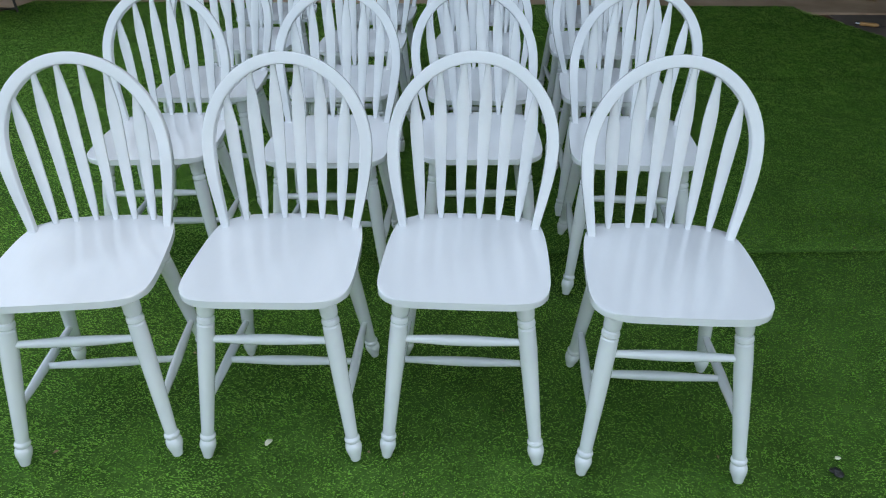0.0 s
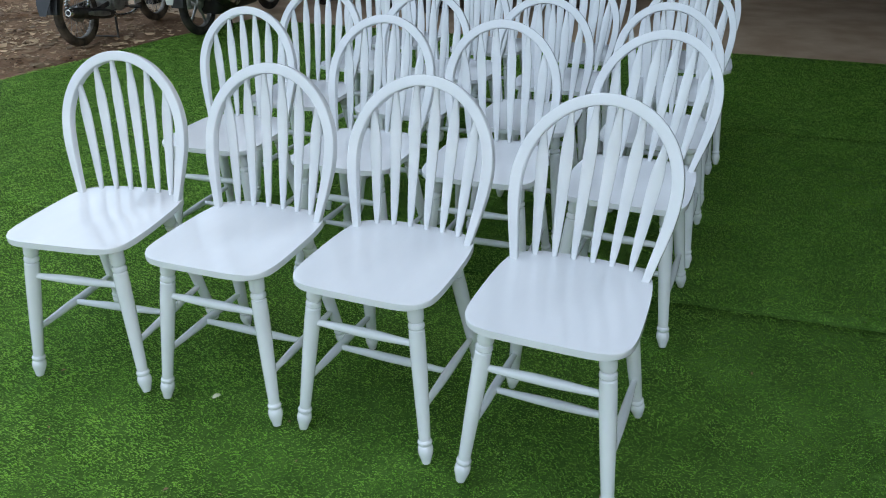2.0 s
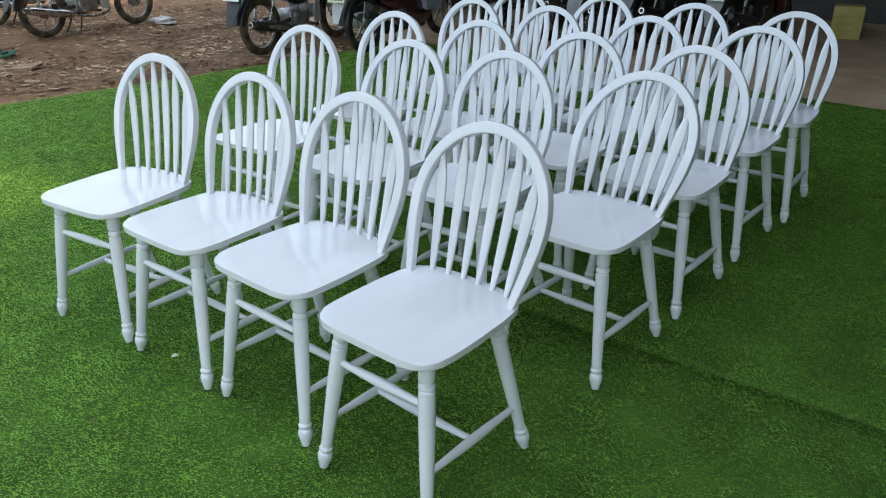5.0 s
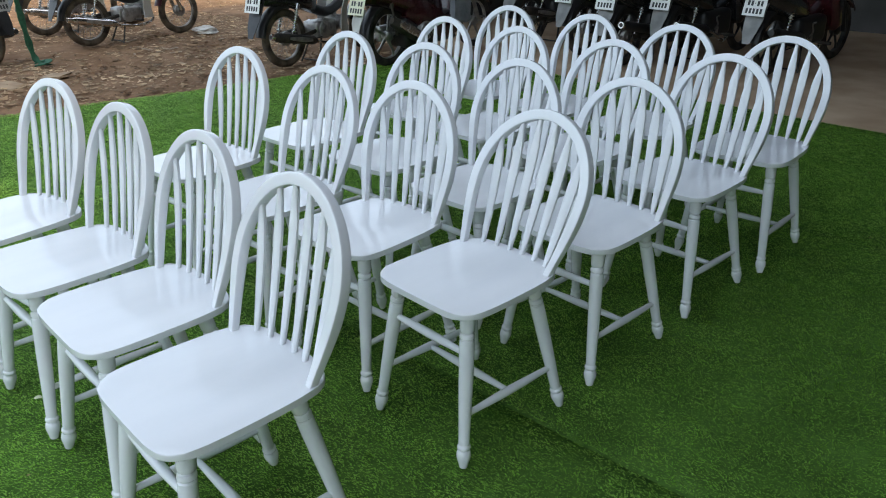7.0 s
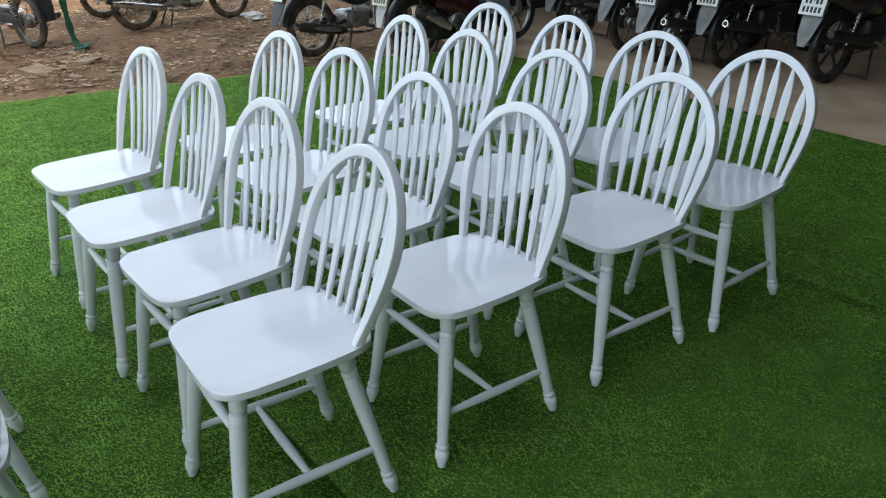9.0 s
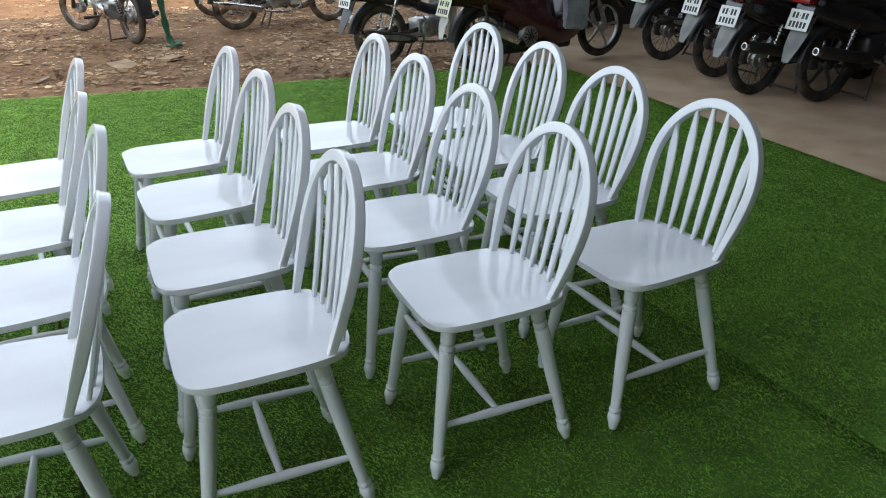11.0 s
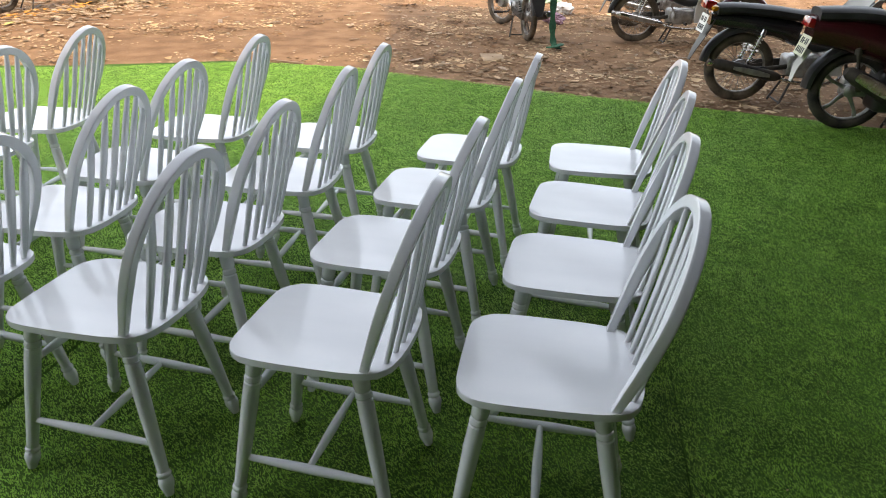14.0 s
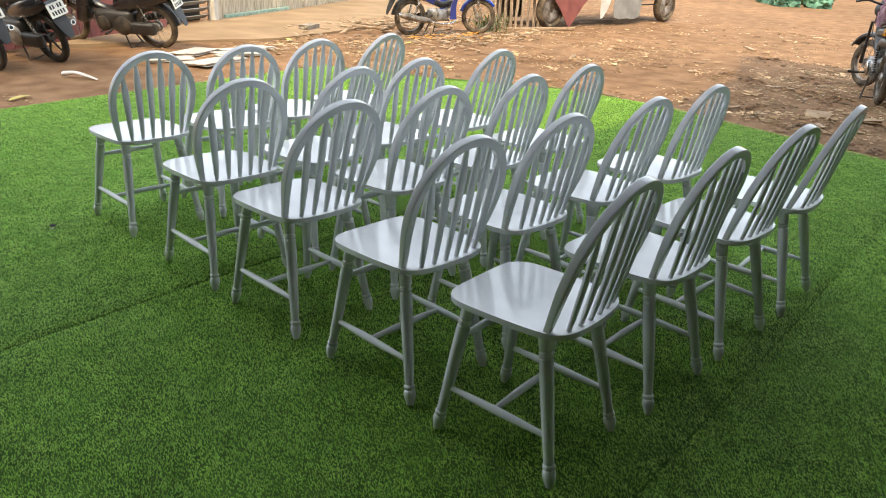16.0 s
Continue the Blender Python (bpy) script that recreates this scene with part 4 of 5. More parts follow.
    fan = part("fan_cover", bm, "alloy", sc)
    bm = bmesh.new()
    for k in range(6):
        t = math.pi * k / 6
        rod(bm, (0.187, 0.40 - 0.07 * math.cos(t), 0.30 - 0.07 * math.sin(t)), (0.187, 0.40 + 0.07 * math.cos(t), 0.30 + 0.07 * math.sin(t)), 0.005, 6)
    part("fan_grille", bm, "dark_steel", fan)
    bm = bmesh.new()
    lathe(bm, (0.17, 0.34, 0.22), (0.18, -0.12, 0.45), [(0, 0.025), (0.1, 0.048), (0.3, 0.06), (0.8, 0.058), (0.95, 0.045), (1, 0.03)], 18)
    muff = part("muffler", bm, "dark_steel", sc)
    bm = bmesh.new()
    sweep(bm, smooth_path([(0.238, 0.24, 0.28), (0.242, 0.08, 0.36), (0.236, -0.06, 0.43)], 4), [(0.004, 0.03 + 0.012 * math.sin(math.pi * i / 8)) for i in range(9)], up=(0, 0.2, 1), seg=8, power=3)
    part("heat_shield", bm, "chrome", muff)
    for s in (-1, 1):
        bm = bmesh.new()
        lathe(bm, (s * 0.12, 0.02, 0.30), (s * 0.12, -0.05, 0.60), [(0, 0.018), (0.12, 0.024), (0.16, 0.012), (0.85, 0.012), (0.86, 0.024), (1, 0.02)], 12)
        part("shock_absorber", bm, "dark_steel", sc)
        bm = bmesh.new()
        lathe(bm, (s * 0.08, SPAN, 0.28), (s * 0.07, SPAN - 0.22, 0.78), [(0, 0.022), (0.45, 0.022), (0.46, 0.016), (1, 0.016)], 12)
        part("fork_leg", bm, "alloy", sc)
    number_plate(sc, pose(0, -0.385, 0.585, -18), "plate_yellowed")
    bm = bmesh.new()
    sweep(bm, [Vector((0, -0.34, 0.56)), Vector((0, -0.40, 0.44)), Vector((0, -0.42, 0.33))], [(0.08, 0.006), (0.06, 0.005), (0.03, 0.004)], up=(0, 1, 0.2), seg=8, power=4)
    part("mud_flap", bm, "grey_panel", sc)
    bm = bmesh.new()
    box(bm, (0.16, 0.06, 0.07), pose(0, -0.37, 0.745, -14), 0.02)
    part("tail_light", bm, "red_lens", sc)
    bm = bmesh.new()
    sweep(bm, smooth_path([(-0.33, 0.92, 1.03), (-0.2, 1.0, 1.06), (0, 1.06, 1.0), (0.2, 1.0, 1.06), (0.33, 0.92, 1.03)], 4), (0.013, 0.013), up=(0, 0, 1), seg=8)
    part("handlebar", bm, "black_plastic", sc)
    bm = bmesh.new()
    for s in (-1, 1):
        rod(bm, (s * 0.07, 0.40, 0.22), (s * 0.12, 0.34, -0.004), 0.010, 8)
    rod(bm, (-0.11, 0.35, 0.03), (0.11, 0.35, 0.03), 0.009, 8)
    part("centre_stand", bm, "dark_steel", sc)
    sc.matrix_basis = m
    return sc


def parked(x, y, dx, dy, z=GROUND_Z, tilt=0.0):
    return pose(x, y, z, 0, tilt, math.degrees(math.atan2(-dx, dy)))


motorbike("old motorbike with spoked wheels and luggage rack, strap hanging from it", parked(-6.76, 1.84, -0.93, -0.36), "black_plastic", None, plate="plate_grey", muffler="dark_steel", dirty=True, base=1.32, steer=28, rack=True)
motorbike("muddy old motorbike with cream leg shields and long chrome exhaust", parked(-7.18, 3.05, -0.12, 0.99), "maroon_paint", "grey_panel", dirty=True)
motorbike("muddy old motorbike parked behind another one", parked(-8.45, 3.02, -0.15, 0.99), "maroon_paint", "grey_panel", dirty=True)
motorbike("old black motorbike with cream leg shields on the soil", parked(-4.38, 3.83, -0.15, 0.99), "black_paint", "grey_panel", muffler="dark_steel", dirty=True)
scooter("dark red scooter with alloy wheels at the turf's edge", parked(-3.60, 4.48, -0.09, 1.0, -0.010))
for x, y, dx, mat, cast, muf in ((-3.31, 6.31, 0.02, "black_paint", False, "dark_steel"), (-2.52, 6.21, 0.04, "red_paint", False, "dark_steel"),
                                 (-1.92, 6.01, 0.02, "black_paint", False, "black_plastic"), (-1.52, 6.30, 0.05, "black_paint", True, "black_plastic"),
                                 (-0.69, 6.42, 0.10, "red_paint", True, "black_plastic")):
    motorbike("dark motorbike parked in the shaded shed" if mat == "black_paint" else "dark motorbike with red body parked in the shaded shed",
              parked(x, y, dx, 1.0, PAD_Z), mat, None, "plate_white", cast, muf, flap="flap_grey", dark=True, tip=x < -0.9)
motorbike("black motorbike parked on dusty ground", parked(-1.03, -5.02, 0.20, -0.98, tilt=-17), "black_paint", None, cast=True, muffler="black_plastic", dark=True)
motorbike("black motorbike parked on dusty ground", parked(-0.32, -4.82, 0.20, -0.98, tilt=-15), "black_paint", None, cast=True, muffler="black_plastic", dark=True)
motorbike("muddy black motorbike parked by the red wall", parked(-2.48, -5.44, 0.50, -0.86, tilt=-15), "black_paint", None, muffler="dark_steel", dirty=True, dark=True)
motorbike("blue motorbike parked before the wooden pickets", parked(-6.38, -4.85, -0.96, 0.27), "blue_paint", "blue_paint", base=1.3, steer=-28, dirty=True, muffler="dull_rim")

# ---- yard clutter ----
def litter():
    """Dead leaves and scraps over the soil."""
    rng = np.random.default_rng(5)
    verts, tris = [], []
    n = 0

    def allowed(x, y):
        if y < -2.98:
            return x < 0.6 and noise.noise(Vector((x * 0.5, y * 0.5, 3))) > (-0.25 if x < -2.2 else 0.25)
        if y > 5.0:
            return x < -4.4
        return x < west_edge(y) - 0.02 - (0.1 if rng.random() < 0.5 else 0)
    for _ in range(95000):
        far = rng.random() < 0.35
        x = rng.uniform(-16, -3.6) if far else rng.uniform(-9.5, 0.6)
        y = rng.uniform(-9, 6.5) if far else rng.uniform(-6.5, 5.5)
        clump = noise.noise(Vector((x * 0.9, y * 0.9, 9))) + 0.6 * noise.noise(Vector((x * 2.7, y * 2.7, 1)))
        bonus = 0.30 if (y > 0.5 and x < -3.9) else -0.22
        if not allowed(x, y) or clump + bonus < rng.uniform(-0.5, 0.75):
            continue
        ln = rng.uniform(0.007, 0.030) * (2.1 if rng.random() < 0.11 else 1.0)
        wd = ln * rng.uniform(0.25, 0.7)
        a = rng.uniform(0, 2 * math.pi)
        c, s = math.cos(a), math.sin(a)
        z = GROUND_Z + 0.02 * noise.noise(Vector((x * 0.9, y * 0.9, 0))) + 0.012 * noise.noise(Vector((x * 3.1, y * 3.1, 4))) + 0.006
        tilt, curl = rng.uniform(-0.35, 0.35), rng.uniform(-0.2, 0.55) * ln
        loop = [(-ln, 0, curl), (-ln * 0.3, wd, 0), (ln * 0.5, wd * 0.8, curl * 0.2), (ln, 0, curl * 0.8), (ln * 0.4, -wd, 0), (-ln * 0.4, -wd * 0.85, curl * 0.1)]
        for u, v, w in loop:
            verts.append((x + u * c - v * s, y + u * s + v * c, z + max(w, -0.004) + abs(tilt) * 0.3 * (u + ln) * 0.5))
        tris += [(n, n + 1, n + 2), (n, n + 2, n + 3), (n, n + 3, n + 4), (n, n + 4, n + 5)]
        n += 6
    tagged(triangles("leaf_litter", np.array(verts), np.array(tris), "litter"), "dry brown leaves and scraps strewn over soil", "leaf litter", kind="stuff")


litter()


def scraps():
    """Wood offcuts and splinters heaped along the yard's far side."""
    rng = np.random.default_rng(8)
    bm = bmesh.new()
    for _ in range(1500):
        k = rng.random()
        ln = rng.uniform(0.03, 0.13)
        if k < 0.22:
            x, y = rng.normal(-7.2, 0.9), rng.normal(-6.0, 0.4)
            ln *= rng.uniform(1.0, 4.0)
        elif k < 0.50:
            x, y = rng.normal(-7.0, 1.2), rng.normal(-4.15, 0.40)
            ln *= rng.uniform(0.7, 1.8)
        elif k < 0.60:
            x, y = rng.normal(-4.6, 0.6), rng.normal(-4.6, 0.35)
        else:
            x, y = rng.uniform(-14, -4.7), rng.uniform(-5.5, 4.6)
            ln *= rng.uniform(0.5, 1.3)
        box(bm, (ln, min(0.05, ln * rng.uniform(0.1, 0.5)), rng.uniform(0.003, 0.012)), pose(x, y, GROUND_Z + rng.uniform(0.008, 0.035) + (0.02 if y < -5.3 else 0.0), rng.uniform(-9, 9), rng.uniform(-9, 9), rng.uniform(0, 360)))
    tagged(part("wood_scraps", bm, "woodchip", smooth=False), "pale wood offcuts and splinters scattered on soil", "wood scraps", kind="stuff")


scraps()


def rough_block(size, seed, bend=0.18, cuts=2):
    bm = bmesh.new()
    bmesh.ops.create_cube(bm, size=1.0)
    bmesh.ops.subdivide_edges(bm, edges=list(bm.edges), cuts=cuts, use_grid_fill=True)
    for v in bm.verts:
        p = v.co.copy()
        v.co = Vector((p.x * size[0], p.y * size[1], p.z * size[2]))
        v.co *= 1 + bend * noise.noise(p * 2.3 + Vector((seed, 0, 0)))
    return bm


def crumpled(size, seed):
    """A crushed, creased lump, flat underneath."""
    bm = bmesh.new()
    bmesh.ops.create_icosphere(bm, subdivisions=4, radius=0.5)
    for v in bm.verts:
        p = v.co.copy()
        q = p * 3.2 + Vector((seed, seed * 0.7, 0))
        k = 1 + 0.45 * noise.noise(q) - 0.35 * abs(noise.noise(q * 2.1)) + 0.12 * noise.noise(q * 6.0)
        v.co = Vector((p.x * size[0] * k, p.y * size[1] * k, max(p.z * size[2] * k, -size[2] * 0.3)))
    return bm


def lying(name, label, category, bm, mat, m, smooth=True):
    ob = part(name, bm, mat, None, smooth=smooth)
    ob.matrix_basis = m
    return tagged(ob, label, category)


G = GROUND_Z
# sticks, boards, card and stones on the soil
for x, y, ln, wd, th, turn in ((-6.65, -1.98, 0.30, 0.05, 0.030, 25), (-4.60, -0.25, 0.34, 0.028, 0.018, 84), (-10.2, -0.9, 0.42, 0.06, 0.03, 40)):
    lying("wood_stick", "split pale wooden stick lying on soil", "stick", rough_block((ln, wd, th), x, 0.12), "woodchip", pose(x, y, G + th / 2 + 0.008, 0, 0, turn))
lying("cardboard_piece", "torn piece of brown cardboard on soil", "cardboard", rough_block((0.26, 0.17, 0.022), 3, 0.2), "card", pose(-5.60, 2.05, G + 0.022, 4, -6, 30))
lying("cardboard_sheet", "flat faded cardboard sheet on soil", "cardboard", rough_block((0.36, 0.22, 0.012), 9, 0.2), "card", pose(-5.5, 1.62, G + 0.016, 0, 1, 15))
lying("stone_slab", "flat grey stone lying on dusty ground", "stone", rough_block((0.36, 0.17, 0.07), 5, 0.25, 3), "stone", pose(-5.34, -6.05, 0.006 + 0.033, 0, 0, 25))
lying("plastic_bag", "crumpled white plastic bag on soil", "plastic bag", crumpled((0.30, 0.22, 0.11), 12), "white_sheet", pose(-6.95, 4.40, G + 0.05, 0, 0, 50))
lying("plastic_bag", "crumpled white plastic bag on soil", "plastic bag", crumpled((0.44, 0.32, 0.20), 15), "white_sheet", pose(-9.45, 2.08, G + 0.06, 0, 0, 10))
lying("plastic_bag", "crumpled pale green plastic bag on soil", "plastic bag", crumpled((0.62, 0.50, 0.26), 18), "green_bag", pose(-10.8, 1.68, G + 0.075, 0, 0, 70))
lying("plastic_bag", "crumpled faded purple bag on soil", "plastic bag", crumpled((0.34, 0.26, 0.17), 24), "purple_bag", pose(-8.35, 2.02, G + 0.055, 0, 0, 35))
lying("cloth_bag", "faded dark purple bag hanging on the old motorbike", "bag", crumpled((0.22, 0.24, 0.52), 41), "purple_bag", pose(-7.70, 1.53, 0.86, 0, 0, 20))
# flattened white boards at the turf's corner
for x, y, sx, sy, turn, z in ((-2.60, -4.86, 0.62, 0.34, 28, 0.010), (-3.25, -4.72, 0.75, 0.26, 8, 0.014), (-2.05, -4.50, 0.50, 0.30, -15, 0.012), (-2.42, -4.12, 0.75, 0.32, 20, 0.008), (-2.95, -4.42, 0.60, 0.30, -8, 0.016)):
    lying("foam_board", "broken dirty white foam board on the ground", "foam board", rough_block((sx, sy, 0.030), x * 7, 0.16), "foam", pose(x, y, G + z + 0.012, 1.5, -1, turn))
# crumpled paper beside the turf
bm = bmesh.new()
sweep(bm, smooth_path([(-0.20, 0.02, 0.03), (-0.08, 0.03, 0.045), (0.06, 0.0, 0.03), (0.20, -0.05, 0.008)], 5), [(0.052 - 0.0028 * i, 0.026 - 0.0014 * i) for i in range(16)], up=(0, 0, 1), seg=9, power=1.6)
lying("paper_wad", "twisted white paper wad on dusty ground", "paper", bm, "white_sheet", pose(-0.79, -3.97, G, 0, 0, 125))
for x, y, turn in ((0.05, -3.30, 25), (-4.35, -5.3, 70), (-5.7, -4.2, 10)):
    bm = bmesh.new()
    sweep(bm, smooth_path([(-0.12, 0, 0.012), (-0.04, 0.01, 0.022), (0.05, 0, 0.018), (0.12, 0.01, 0.010)], 4), [(0.008 + 0.028 * math.sin(math.pi * i / 12), 0.004) for i in range(13)], up=(0, 0, 1), seg=8)
    lying("fallen_leaf", "large yellow-brown fallen leaf", "leaf", bm, "yellow_box", pose(x, y, G, 0, 0, turn))
rng = np.random.default_rng(51)
for _ in range(26):
    bm = bmesh.new()
    ln, x, y = float(rng.uniform(0.04, 0.08)), float(rng.normal(-6.9, 0.45)), float(rng.normal(-4.35, 0.16))
    sweep(bm, smooth_path([(-ln, 0, 0.010), (-ln * 0.3, 0.01, 0.020), (ln * 0.4, 0, 0.026), (ln, 0.01, 0.014)], 3), [(0.004 + 0.45 * ln * math.sin(math.pi * i / 9), 0.003) for i in range(10)], up=(0, 0, 1), seg=6)
    lying("fallen_leaf", "curled orange fallen leaf by the blue motorbike", "leaf", bm, "orange_leaf", pose(x, y, G + 0.012, 0, 0, float(rng.uniform(0, 360))))
DARK_AT, PALE_AT = (1.14, -0.025), (1.16, 0.02)
# pale leaf and specks lying on the turf
bm = bmesh.new()
sweep(bm, smooth_path([(-0.012, 0, 0.004), (0, 0.002, 0.007), (0.012, 0, 0.004)], 4), [(0.002 + 0.006 * math.sin(math.pi * i / 8), 0.0012) for i in range(9)], up=(0, 0, 1), seg=8)
lying("pale_leaf", "small pale yellow leaf on artificial turf", "leaf", bm, "plate_yellowed", pose(-0.252, 0.022, 0.006, 12, 0, 60))

lying("dark_scrap", "small dark scrap pressed into artificial turf", "scrap", crumpled((0.034, 0.024, 0.014), 33), "black_plastic", pose(*DARK_AT, 0.004, 0, 0, -35))
lying("pale_scrap", "tiny pale scrap on artificial turf", "scrap", crumpled((0.016, 0.010, 0.008), 36), "plate_yellowed", pose(*PALE_AT, 0.005, 0, 0, 10))


def specks():
    rng = np.random.default_rng(21)
    v, f, n = [], [], 0
    for _ in range(230):
        x, y = rng.uniform(-3.6, 2.9), rng.uniform(-2.6, 4.9)
        ln, wd, a = rng.uniform(0.003, 0.009), rng.uniform(0.0015, 0.004), rng.uniform(0, 6.28)
        c, s = math.cos(a), math.sin(a)
        for u, w, z in ((-ln, 0, 0.006), (0, wd, 0.010), (ln, 0, 0.006), (0, -wd, 0.007)):
            v.append((x + u * c - w * s, y + u * s + w * c, z))
        f += [(n, n + 1, n + 2), (n, n + 2, n + 3)]
        n += 4
    tagged(triangles("turf_specks", np.array(v), np.array(f), "litter"), "tiny pale crumbs of leaf and wood on artificial turf", "crumbs", kind="stuff")


specks()

# green webbing strap hanging from the nearest old motorbike
bm = bmesh.new()
sweep(bm, smooth_path([(-6.44, 2.12, 0.82), (-6.43, 2.13, 0.50), (-6.41, 2.14, 0.24), (-6.39, 2.16, 0.06), (-6.35, 2.20, G + 0.035), (-6.25, 2.24, G + 0.022)], 5),
      [(0.034 + 0.008 * math.sin(i * 1.3), 0.006) for i in range(26)], up=(0.8, 0.3, 0.4), seg=8, power=3)
sweep(bm, smooth_path([(-6.41, 2.16, G + 0.03), (-6.32, 2.26, G + 0.06), (-6.22, 2.20, G + 0.045), (-6.28, 2.12, G + 0.025)], 5), [(0.034, 0.009)] * 16, up=(0, 0, 1), seg=8, power=3)
tagged(part("webbing_strap", bm, "green_strap"), "green webbing strap trailing onto the soil", "strap")

# grey carrier bag hanging on the scooter
bm = rough_block((0.23, 0.08, 0.46), 31, 0.16, 6)
lying("carrier_bag", "grey plastic carrier bag hanging on the scooter", "plastic bag", bm, "plastic_bag", pose(-3.46, 5.36, 0.57, 0, 0, 88))

# timber stack, tool and yellow crate on the concrete
for x, y, z, sx, sy, th, turn, seed in ((2.98, 5.70, 0.0, 1.40, 0.24, 0.10, -30, 2), (3.10, 5.78, 0.110, 1.2, 0.26, 0.07, -22, 6), (3.05, 6.02, 0.0, 1.2, 0.24, 0.10, -27, 9)):
    ob = lying("timber_slab", "rough live-edged brown timber slab in a small stack", "timber", rough_block((sx, sy, th), seed, 0.22, 5), "brown_timber",
               pose(x, y, PAD_Z + th / 2 + z + 0.004, 0, 0, turn))
    tagged(ob, group="timber stack")
chisel = thing("chisel", "wood-handled chisel lying on the concrete", "tool")
bm = bmesh.new()
lathe(bm, (-0.075, 0, 0.016), (0.055, 0, 0.016), [(0, 0.010), (0.08, 0.015), (0.4, 0.0135), (0.8, 0.015), (1, 0.009)], 14)
part("handle", bm, "handle_wood", chisel)
bm = bmesh.new()
lathe(bm, (-0.105, 0, 0.016), (-0.073, 0, 0.016), [(0, 0.008), (0.3, 0.012), (1, 0.011)], 12)
part("ferrule", bm, "chrome", chisel)
bm = bmesh.new()
box(bm, (0.14, 0.016, 0.005), pose(0.12, 0, 0.012), 0.001, 1)
part("blade", bm, "dark_steel", chisel)
chisel.matrix_basis = pose(3.14, 4.40, PAD_Z, 0, 0, -28)
bm = bmesh.new()
box(bm, (0.30, 0.26, 0.34), pose(0, 0, 0.17), 0.012)
crate = part("crate", bm, "yellow_box")
bm = bmesh.new()
for z in (0.08, 0.16, 0.24):
    box(bm, (0.306, 0.266, 0.012), pose(0, 0, z), 0.003, 1)
part("rib", bm, "yellow_box", crate)
crate.matrix_basis = pose(-0.03, 8.32, PAD_Z, 0, 0, 12)
tagged(crate, "faded yellow plastic crate on the shed floor", "crate")

# ---- far side of the yard ----
# board wall with a red tin end, a louvred opening and a post
ax, ay, bx, by = -0.6, -6.0, -11.0, -10.6
ln = math.hypot(bx - ax, by - ay)
wall = tagged(new("wall_south"), "weathered board wall with a red tin end and a louvred opening", "wall", kind="structure")
wall.matrix_basis = Matrix.Translation((ax, ay, G)) @ Matrix.Rotation(math.atan2(by - ay, bx - ax), 4, "Z")
x = 0.0
rng = np.random.default_rng(14)
while x < ln:
    w = float(rng.uniform(0.16, 0.24))
    if 3.42 < x + w / 2 < 4.30:
        x += w
        continue
    red = x < 3.3
    bm = bmesh.new()
    box(bm, (w - 0.008, 0.025, 2.3), pose(x + w / 2, float(rng.uniform(-0.006, 0.006)), 1.15), 0.003, 1)
    part("tin_panel" if red else "board", bm, "red_tin" if red else "pale_board", wall, smooth=False)
    x += w
for k in range(14):
    bm = bmesh.new()
    box(bm, (0.95, 0.12, 0.012), pose(3.86, -0.02, 0.10 + 0.11 * k, -32, 0, 0), 0.002, 1)
    part("louvre", bm, "grey_tin", wall, smooth=False)
bm = bmesh.new()
box(bm, (1.3, 0.02, 2.3), pose(3.86, 0.25, 1.15))
part("backing", bm, "black_plastic", wall, smooth=False)
bm = bmesh.new()
box(bm, (0.12, 0.12, 2.4), pose(4.42, -0.09, 1.2), 0.006, 1)
part("post", bm, "white_sheet", wall, "whitewashed post", smooth=False)
bm = bmesh.new()
box(bm, (2.2, 0.05, 0.07), pose(5.9, -0.05, 0.05), 0.006, 1)
part("ledge", bm, "green_bag", wall, "pale green ledge", smooth=False)
# picket fence, broken cart
fence = thing("picket_fence", "short weathered wooden picket fence", "fence")
for i in range(9):
    bm = bmesh.new()
    box(bm, (0.055, 0.022, 0.75 + 0.06 * ((i * 7) % 3)), pose(i * 0.13, 0, 0.38, 0, (i * 5) % 7 - 3, 0), 0.004, 1)
    part("picket", bm, "old_wood", fence, smooth=False)
for z in (0.18, 0.55):
    bm = bmesh.new()
    box(bm, (1.15, 0.03, 0.06), pose(0.52, 0.028, z), 0.004, 1)
    part("rail", bm, "old_wood", fence, smooth=False)
fence.matrix_basis = pose(-8.35, -4.75, G, 0, 0, 165)
bm = bmesh.new()
box(bm, (1.5, 0.10, 0.05), Matrix(), 0.006, 1)
lying("timber_beam", "long wooden beam lying before the cart", "timber", bm, "woodchip", pose(-9.15, -4.30, G + 0.027, 0, 0, 160), False)
cart = thing("cargo_cart", "old red cargo cart with dented tin sides", "cart")
for x in (0.3, 4.05):
    for y in (-0.5, 0.5):
        w = mesh_object("wheel", shared("tyre muddy_rubber", tyre_mesh), "muddy_rubber", cart)
        w.matrix_basis = Matrix.Translation((x, y, 0.33)) @ Matrix.Rotation(radians(90), 4, "Z") @ Matrix.Diagonal((2.4, 1.18, 1.18, 1))
        mesh_object("rim", shared("drum", lambda: ring_mesh("rim", 0.12, 0.03, 0.09)), "dull_rim", w)


def torn_panel(outline, depth, mat, label, m):
    """A bent sheet with a ragged outline, hanging in the cart's side."""
    bm = bmesh.new()
    slab(bm, [(p.x, p.y) for p in loop_curve([(x, z, 0) for x, z in outline], 2)], 0.0, 0.012, 0.002, 1)
    for v in bm.verts:
        v.co.z += depth * math.sin(v.co.x * 5.0 + v.co.y * 2.0)
    part("side_panel", bm, mat, cart, label).matrix_basis = m @ Matrix.Rotation(radians(90), 4, "X")


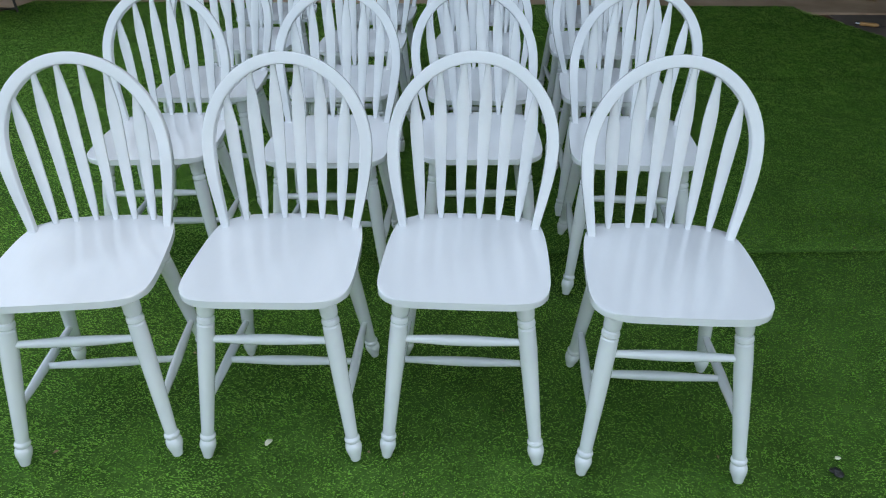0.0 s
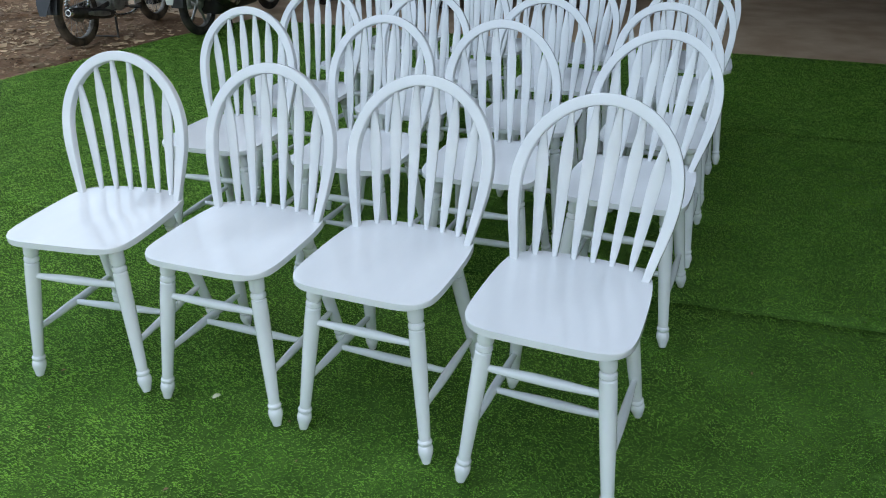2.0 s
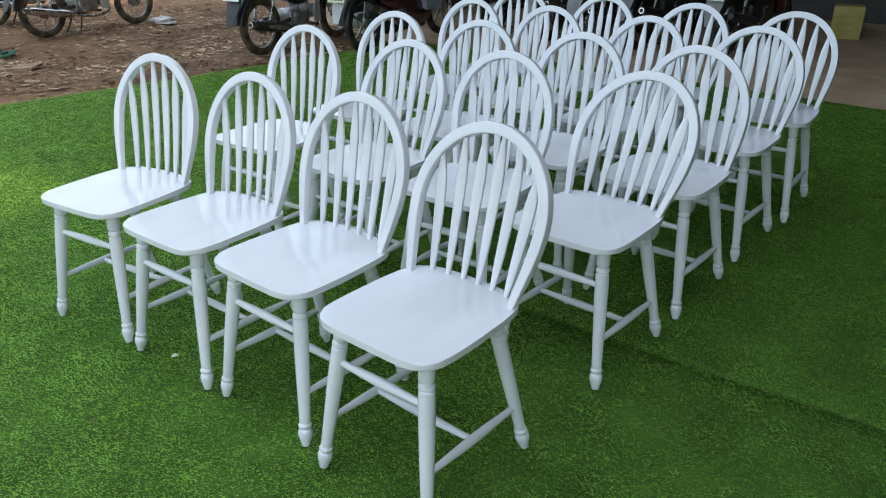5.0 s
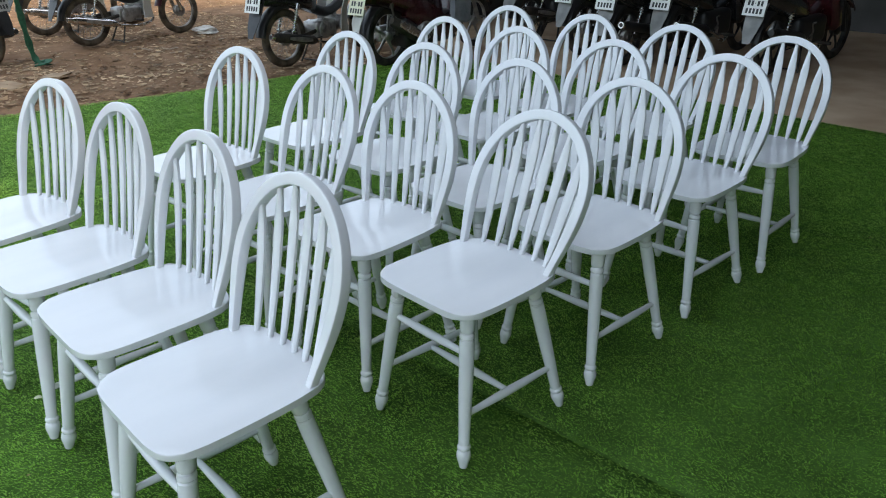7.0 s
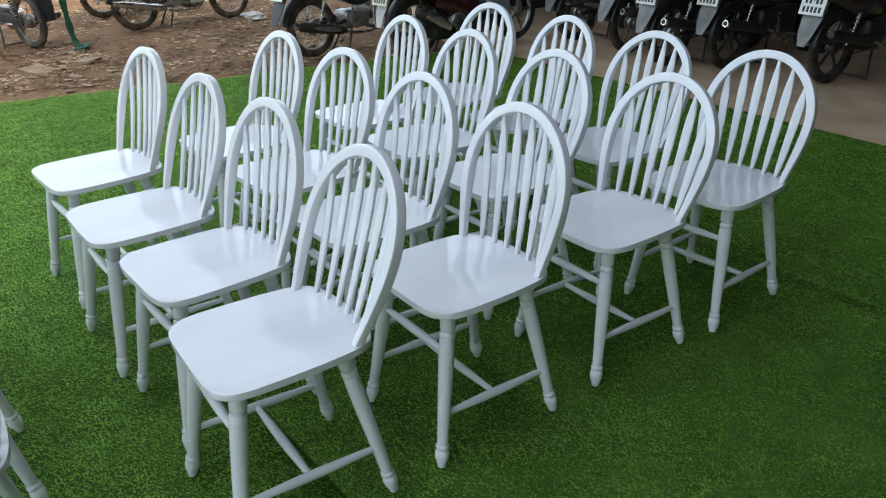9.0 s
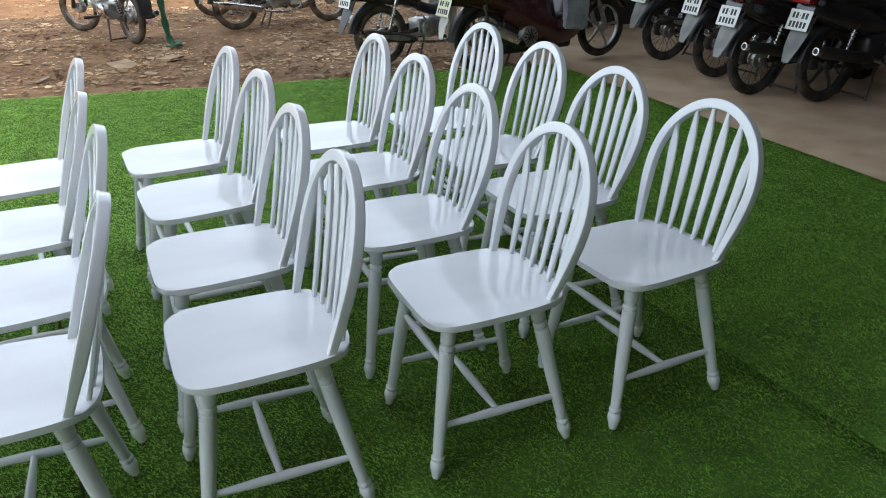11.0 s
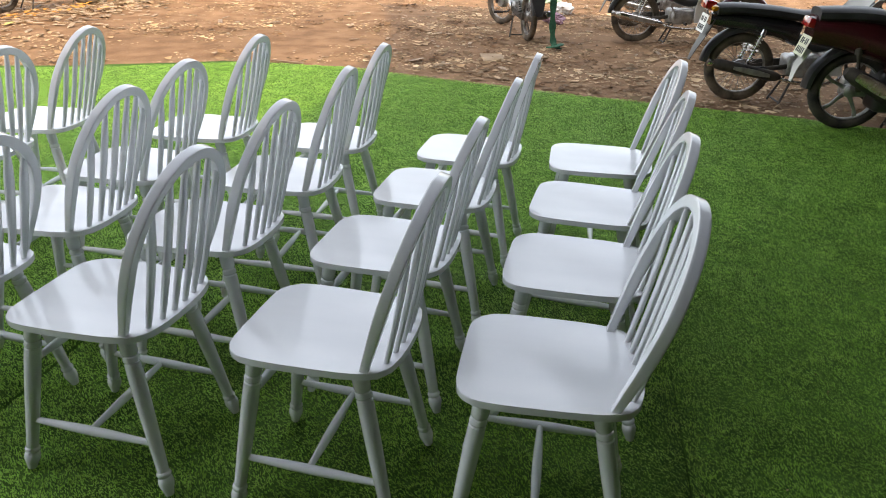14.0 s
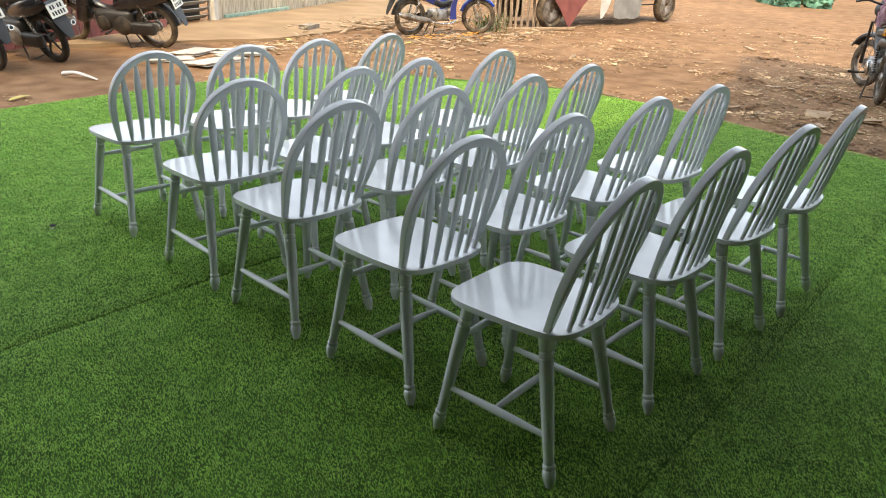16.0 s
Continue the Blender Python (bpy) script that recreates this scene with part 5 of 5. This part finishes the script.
torn_panel([(-0.10, 1.3), (-0.05, 0.85), (0.15, 0.58), (0.42, 0.34), (0.62, 0.12), (0.75, 0.02), (0.90, 0.16), (1.10, 0.42), (1.36, 0.66), (1.52, 0.95), (1.55, 1.3), (0.7, 1.34)], 0.03,
           "red_tin", "dented dark red tin panel hanging askew", pose(0.0, -0.63, 0.0, 0, 0, 0))
torn_panel([(0.0, 1.25), (0.0, 0.7), (0.02, 0.22), (0.10, 0.16), (0.34, 0.50), (0.40, 0.8), (0.40, 1.25)], 0.02, "white_sheet", "torn pale sheet", pose(1.62, -0.62, 0.0, 0, 0, 0))
torn_panel([(0.0, 1.3), (0.0, 0.7), (0.01, 0.16), (0.45, 0.13), (0.92, 0.15), (0.94, 0.8), (0.94, 1.3)], 0.02, "grey_tin", "grey tin panel", pose(2.10, -0.60, 0.0, 0, 0, 0))
torn_panel([(0.0, 1.3), (0.0, 0.9), (0.02, 0.62), (0.5, 0.60), (1.1, 0.61), (1.12, 0.9), (1.12, 1.3), (0.6, 1.3)], 0.015, "red_tin", "dented red tin panel", pose(3.2, -0.58, 0.0, 0, 0, 0))
bm = bmesh.new()
box(bm, (4.6, 1.05, 0.10), pose(2.1, 0, 0.56), 0.01, 1)
part("bed", bm, "dark_steel", cart)
for z in (0.36, 0.46):
    bm = bmesh.new()
    rod(bm, (2.3, -0.46, z), (3.8, -0.46, z), 0.014, 8)
    part("rail", bm, "dark_steel", cart)
bm = bmesh.new()
box(bm, (4.4, 0.025, 0.8), pose(2.1, 0.55, 0.99), 0.006, 1)
part("side_panel", bm, "red_tin", cart, "dented red tin panel")
cart.matrix_basis = pose(-9.35, -4.95, G, 0, 0, 174)
for x, y, s in ((-22.5, -4.6, 1.0), (-23.4, -5.2, 1.2), (-24.2, -4.3, 0.9), (-23.0, -3.8, 0.8), (-25.0, -5.6, 1.1)):
    lying("full_sack", "full green woven sack standing on soil", "sack", crumpled((1.1 * s, 0.9 * s, 0.95 * s), x), "green_sack", pose(x, y, G + 0.24 * s, 0, 0, x * 40 % 90))


def weeds(x, y, n, seed):
    rng = np.random.default_rng(seed)
    plant = thing("weed_clump", "straggly green weeds growing by the fence", "weeds")
    v, f, k = [], [], 0
    for _ in range(n):
        a, l, lean = rng.uniform(0, 6.28), rng.uniform(0.12, 0.5), rng.uniform(0.2, 1.1)
        bx_, by_ = rng.normal(0, 0.16), rng.normal(0, 0.1)
        d = Vector((math.cos(a) * math.sin(lean), math.sin(a) * math.sin(lean), math.cos(lean)))
        s = Vector((-math.sin(a), math.cos(a), 0)) * rng.uniform(0.006, 0.014)
        p0, p1, p2 = Vector((bx_, by_, 0)), Vector((bx_, by_, 0)) + d * l * 0.6, Vector((bx_, by_, 0)) + d * l + Vector((0, 0, -0.12 * l))
        v += [p0 - s * 0.4, p0 + s * 0.4, p1 + s, p1 - s, p2]
        f += [(k, k + 1, k + 2), (k, k + 2, k + 3), (k + 3, k + 2, k + 4)]
        k += 5
    triangles("leaves", np.array([tuple(p) for p in v]), np.array(f), "weed", plant)
    plant.matrix_basis = pose(x, y, G)


weeds(-7.95, -4.55, 60, 1)
weeds(-8.3, -4.8, 60, 2)

# plain boundary far behind the yard
bm = bmesh.new()
box(bm, (0.3, 90, 3.0), pose(-45, -5, 1.4))
tagged(part("wall_west", bm, "old_wood", smooth=False), "far weathered boundary wall of the yard", "wall", kind="structure")
bm = bmesh.new()
box(bm, (50, 0.3, 3.0), pose(-25, 14, 1.4))
tagged(part("wall_far", bm, "old_wood", smooth=False), "far weathered boundary wall of the yard", "wall", kind="structure")
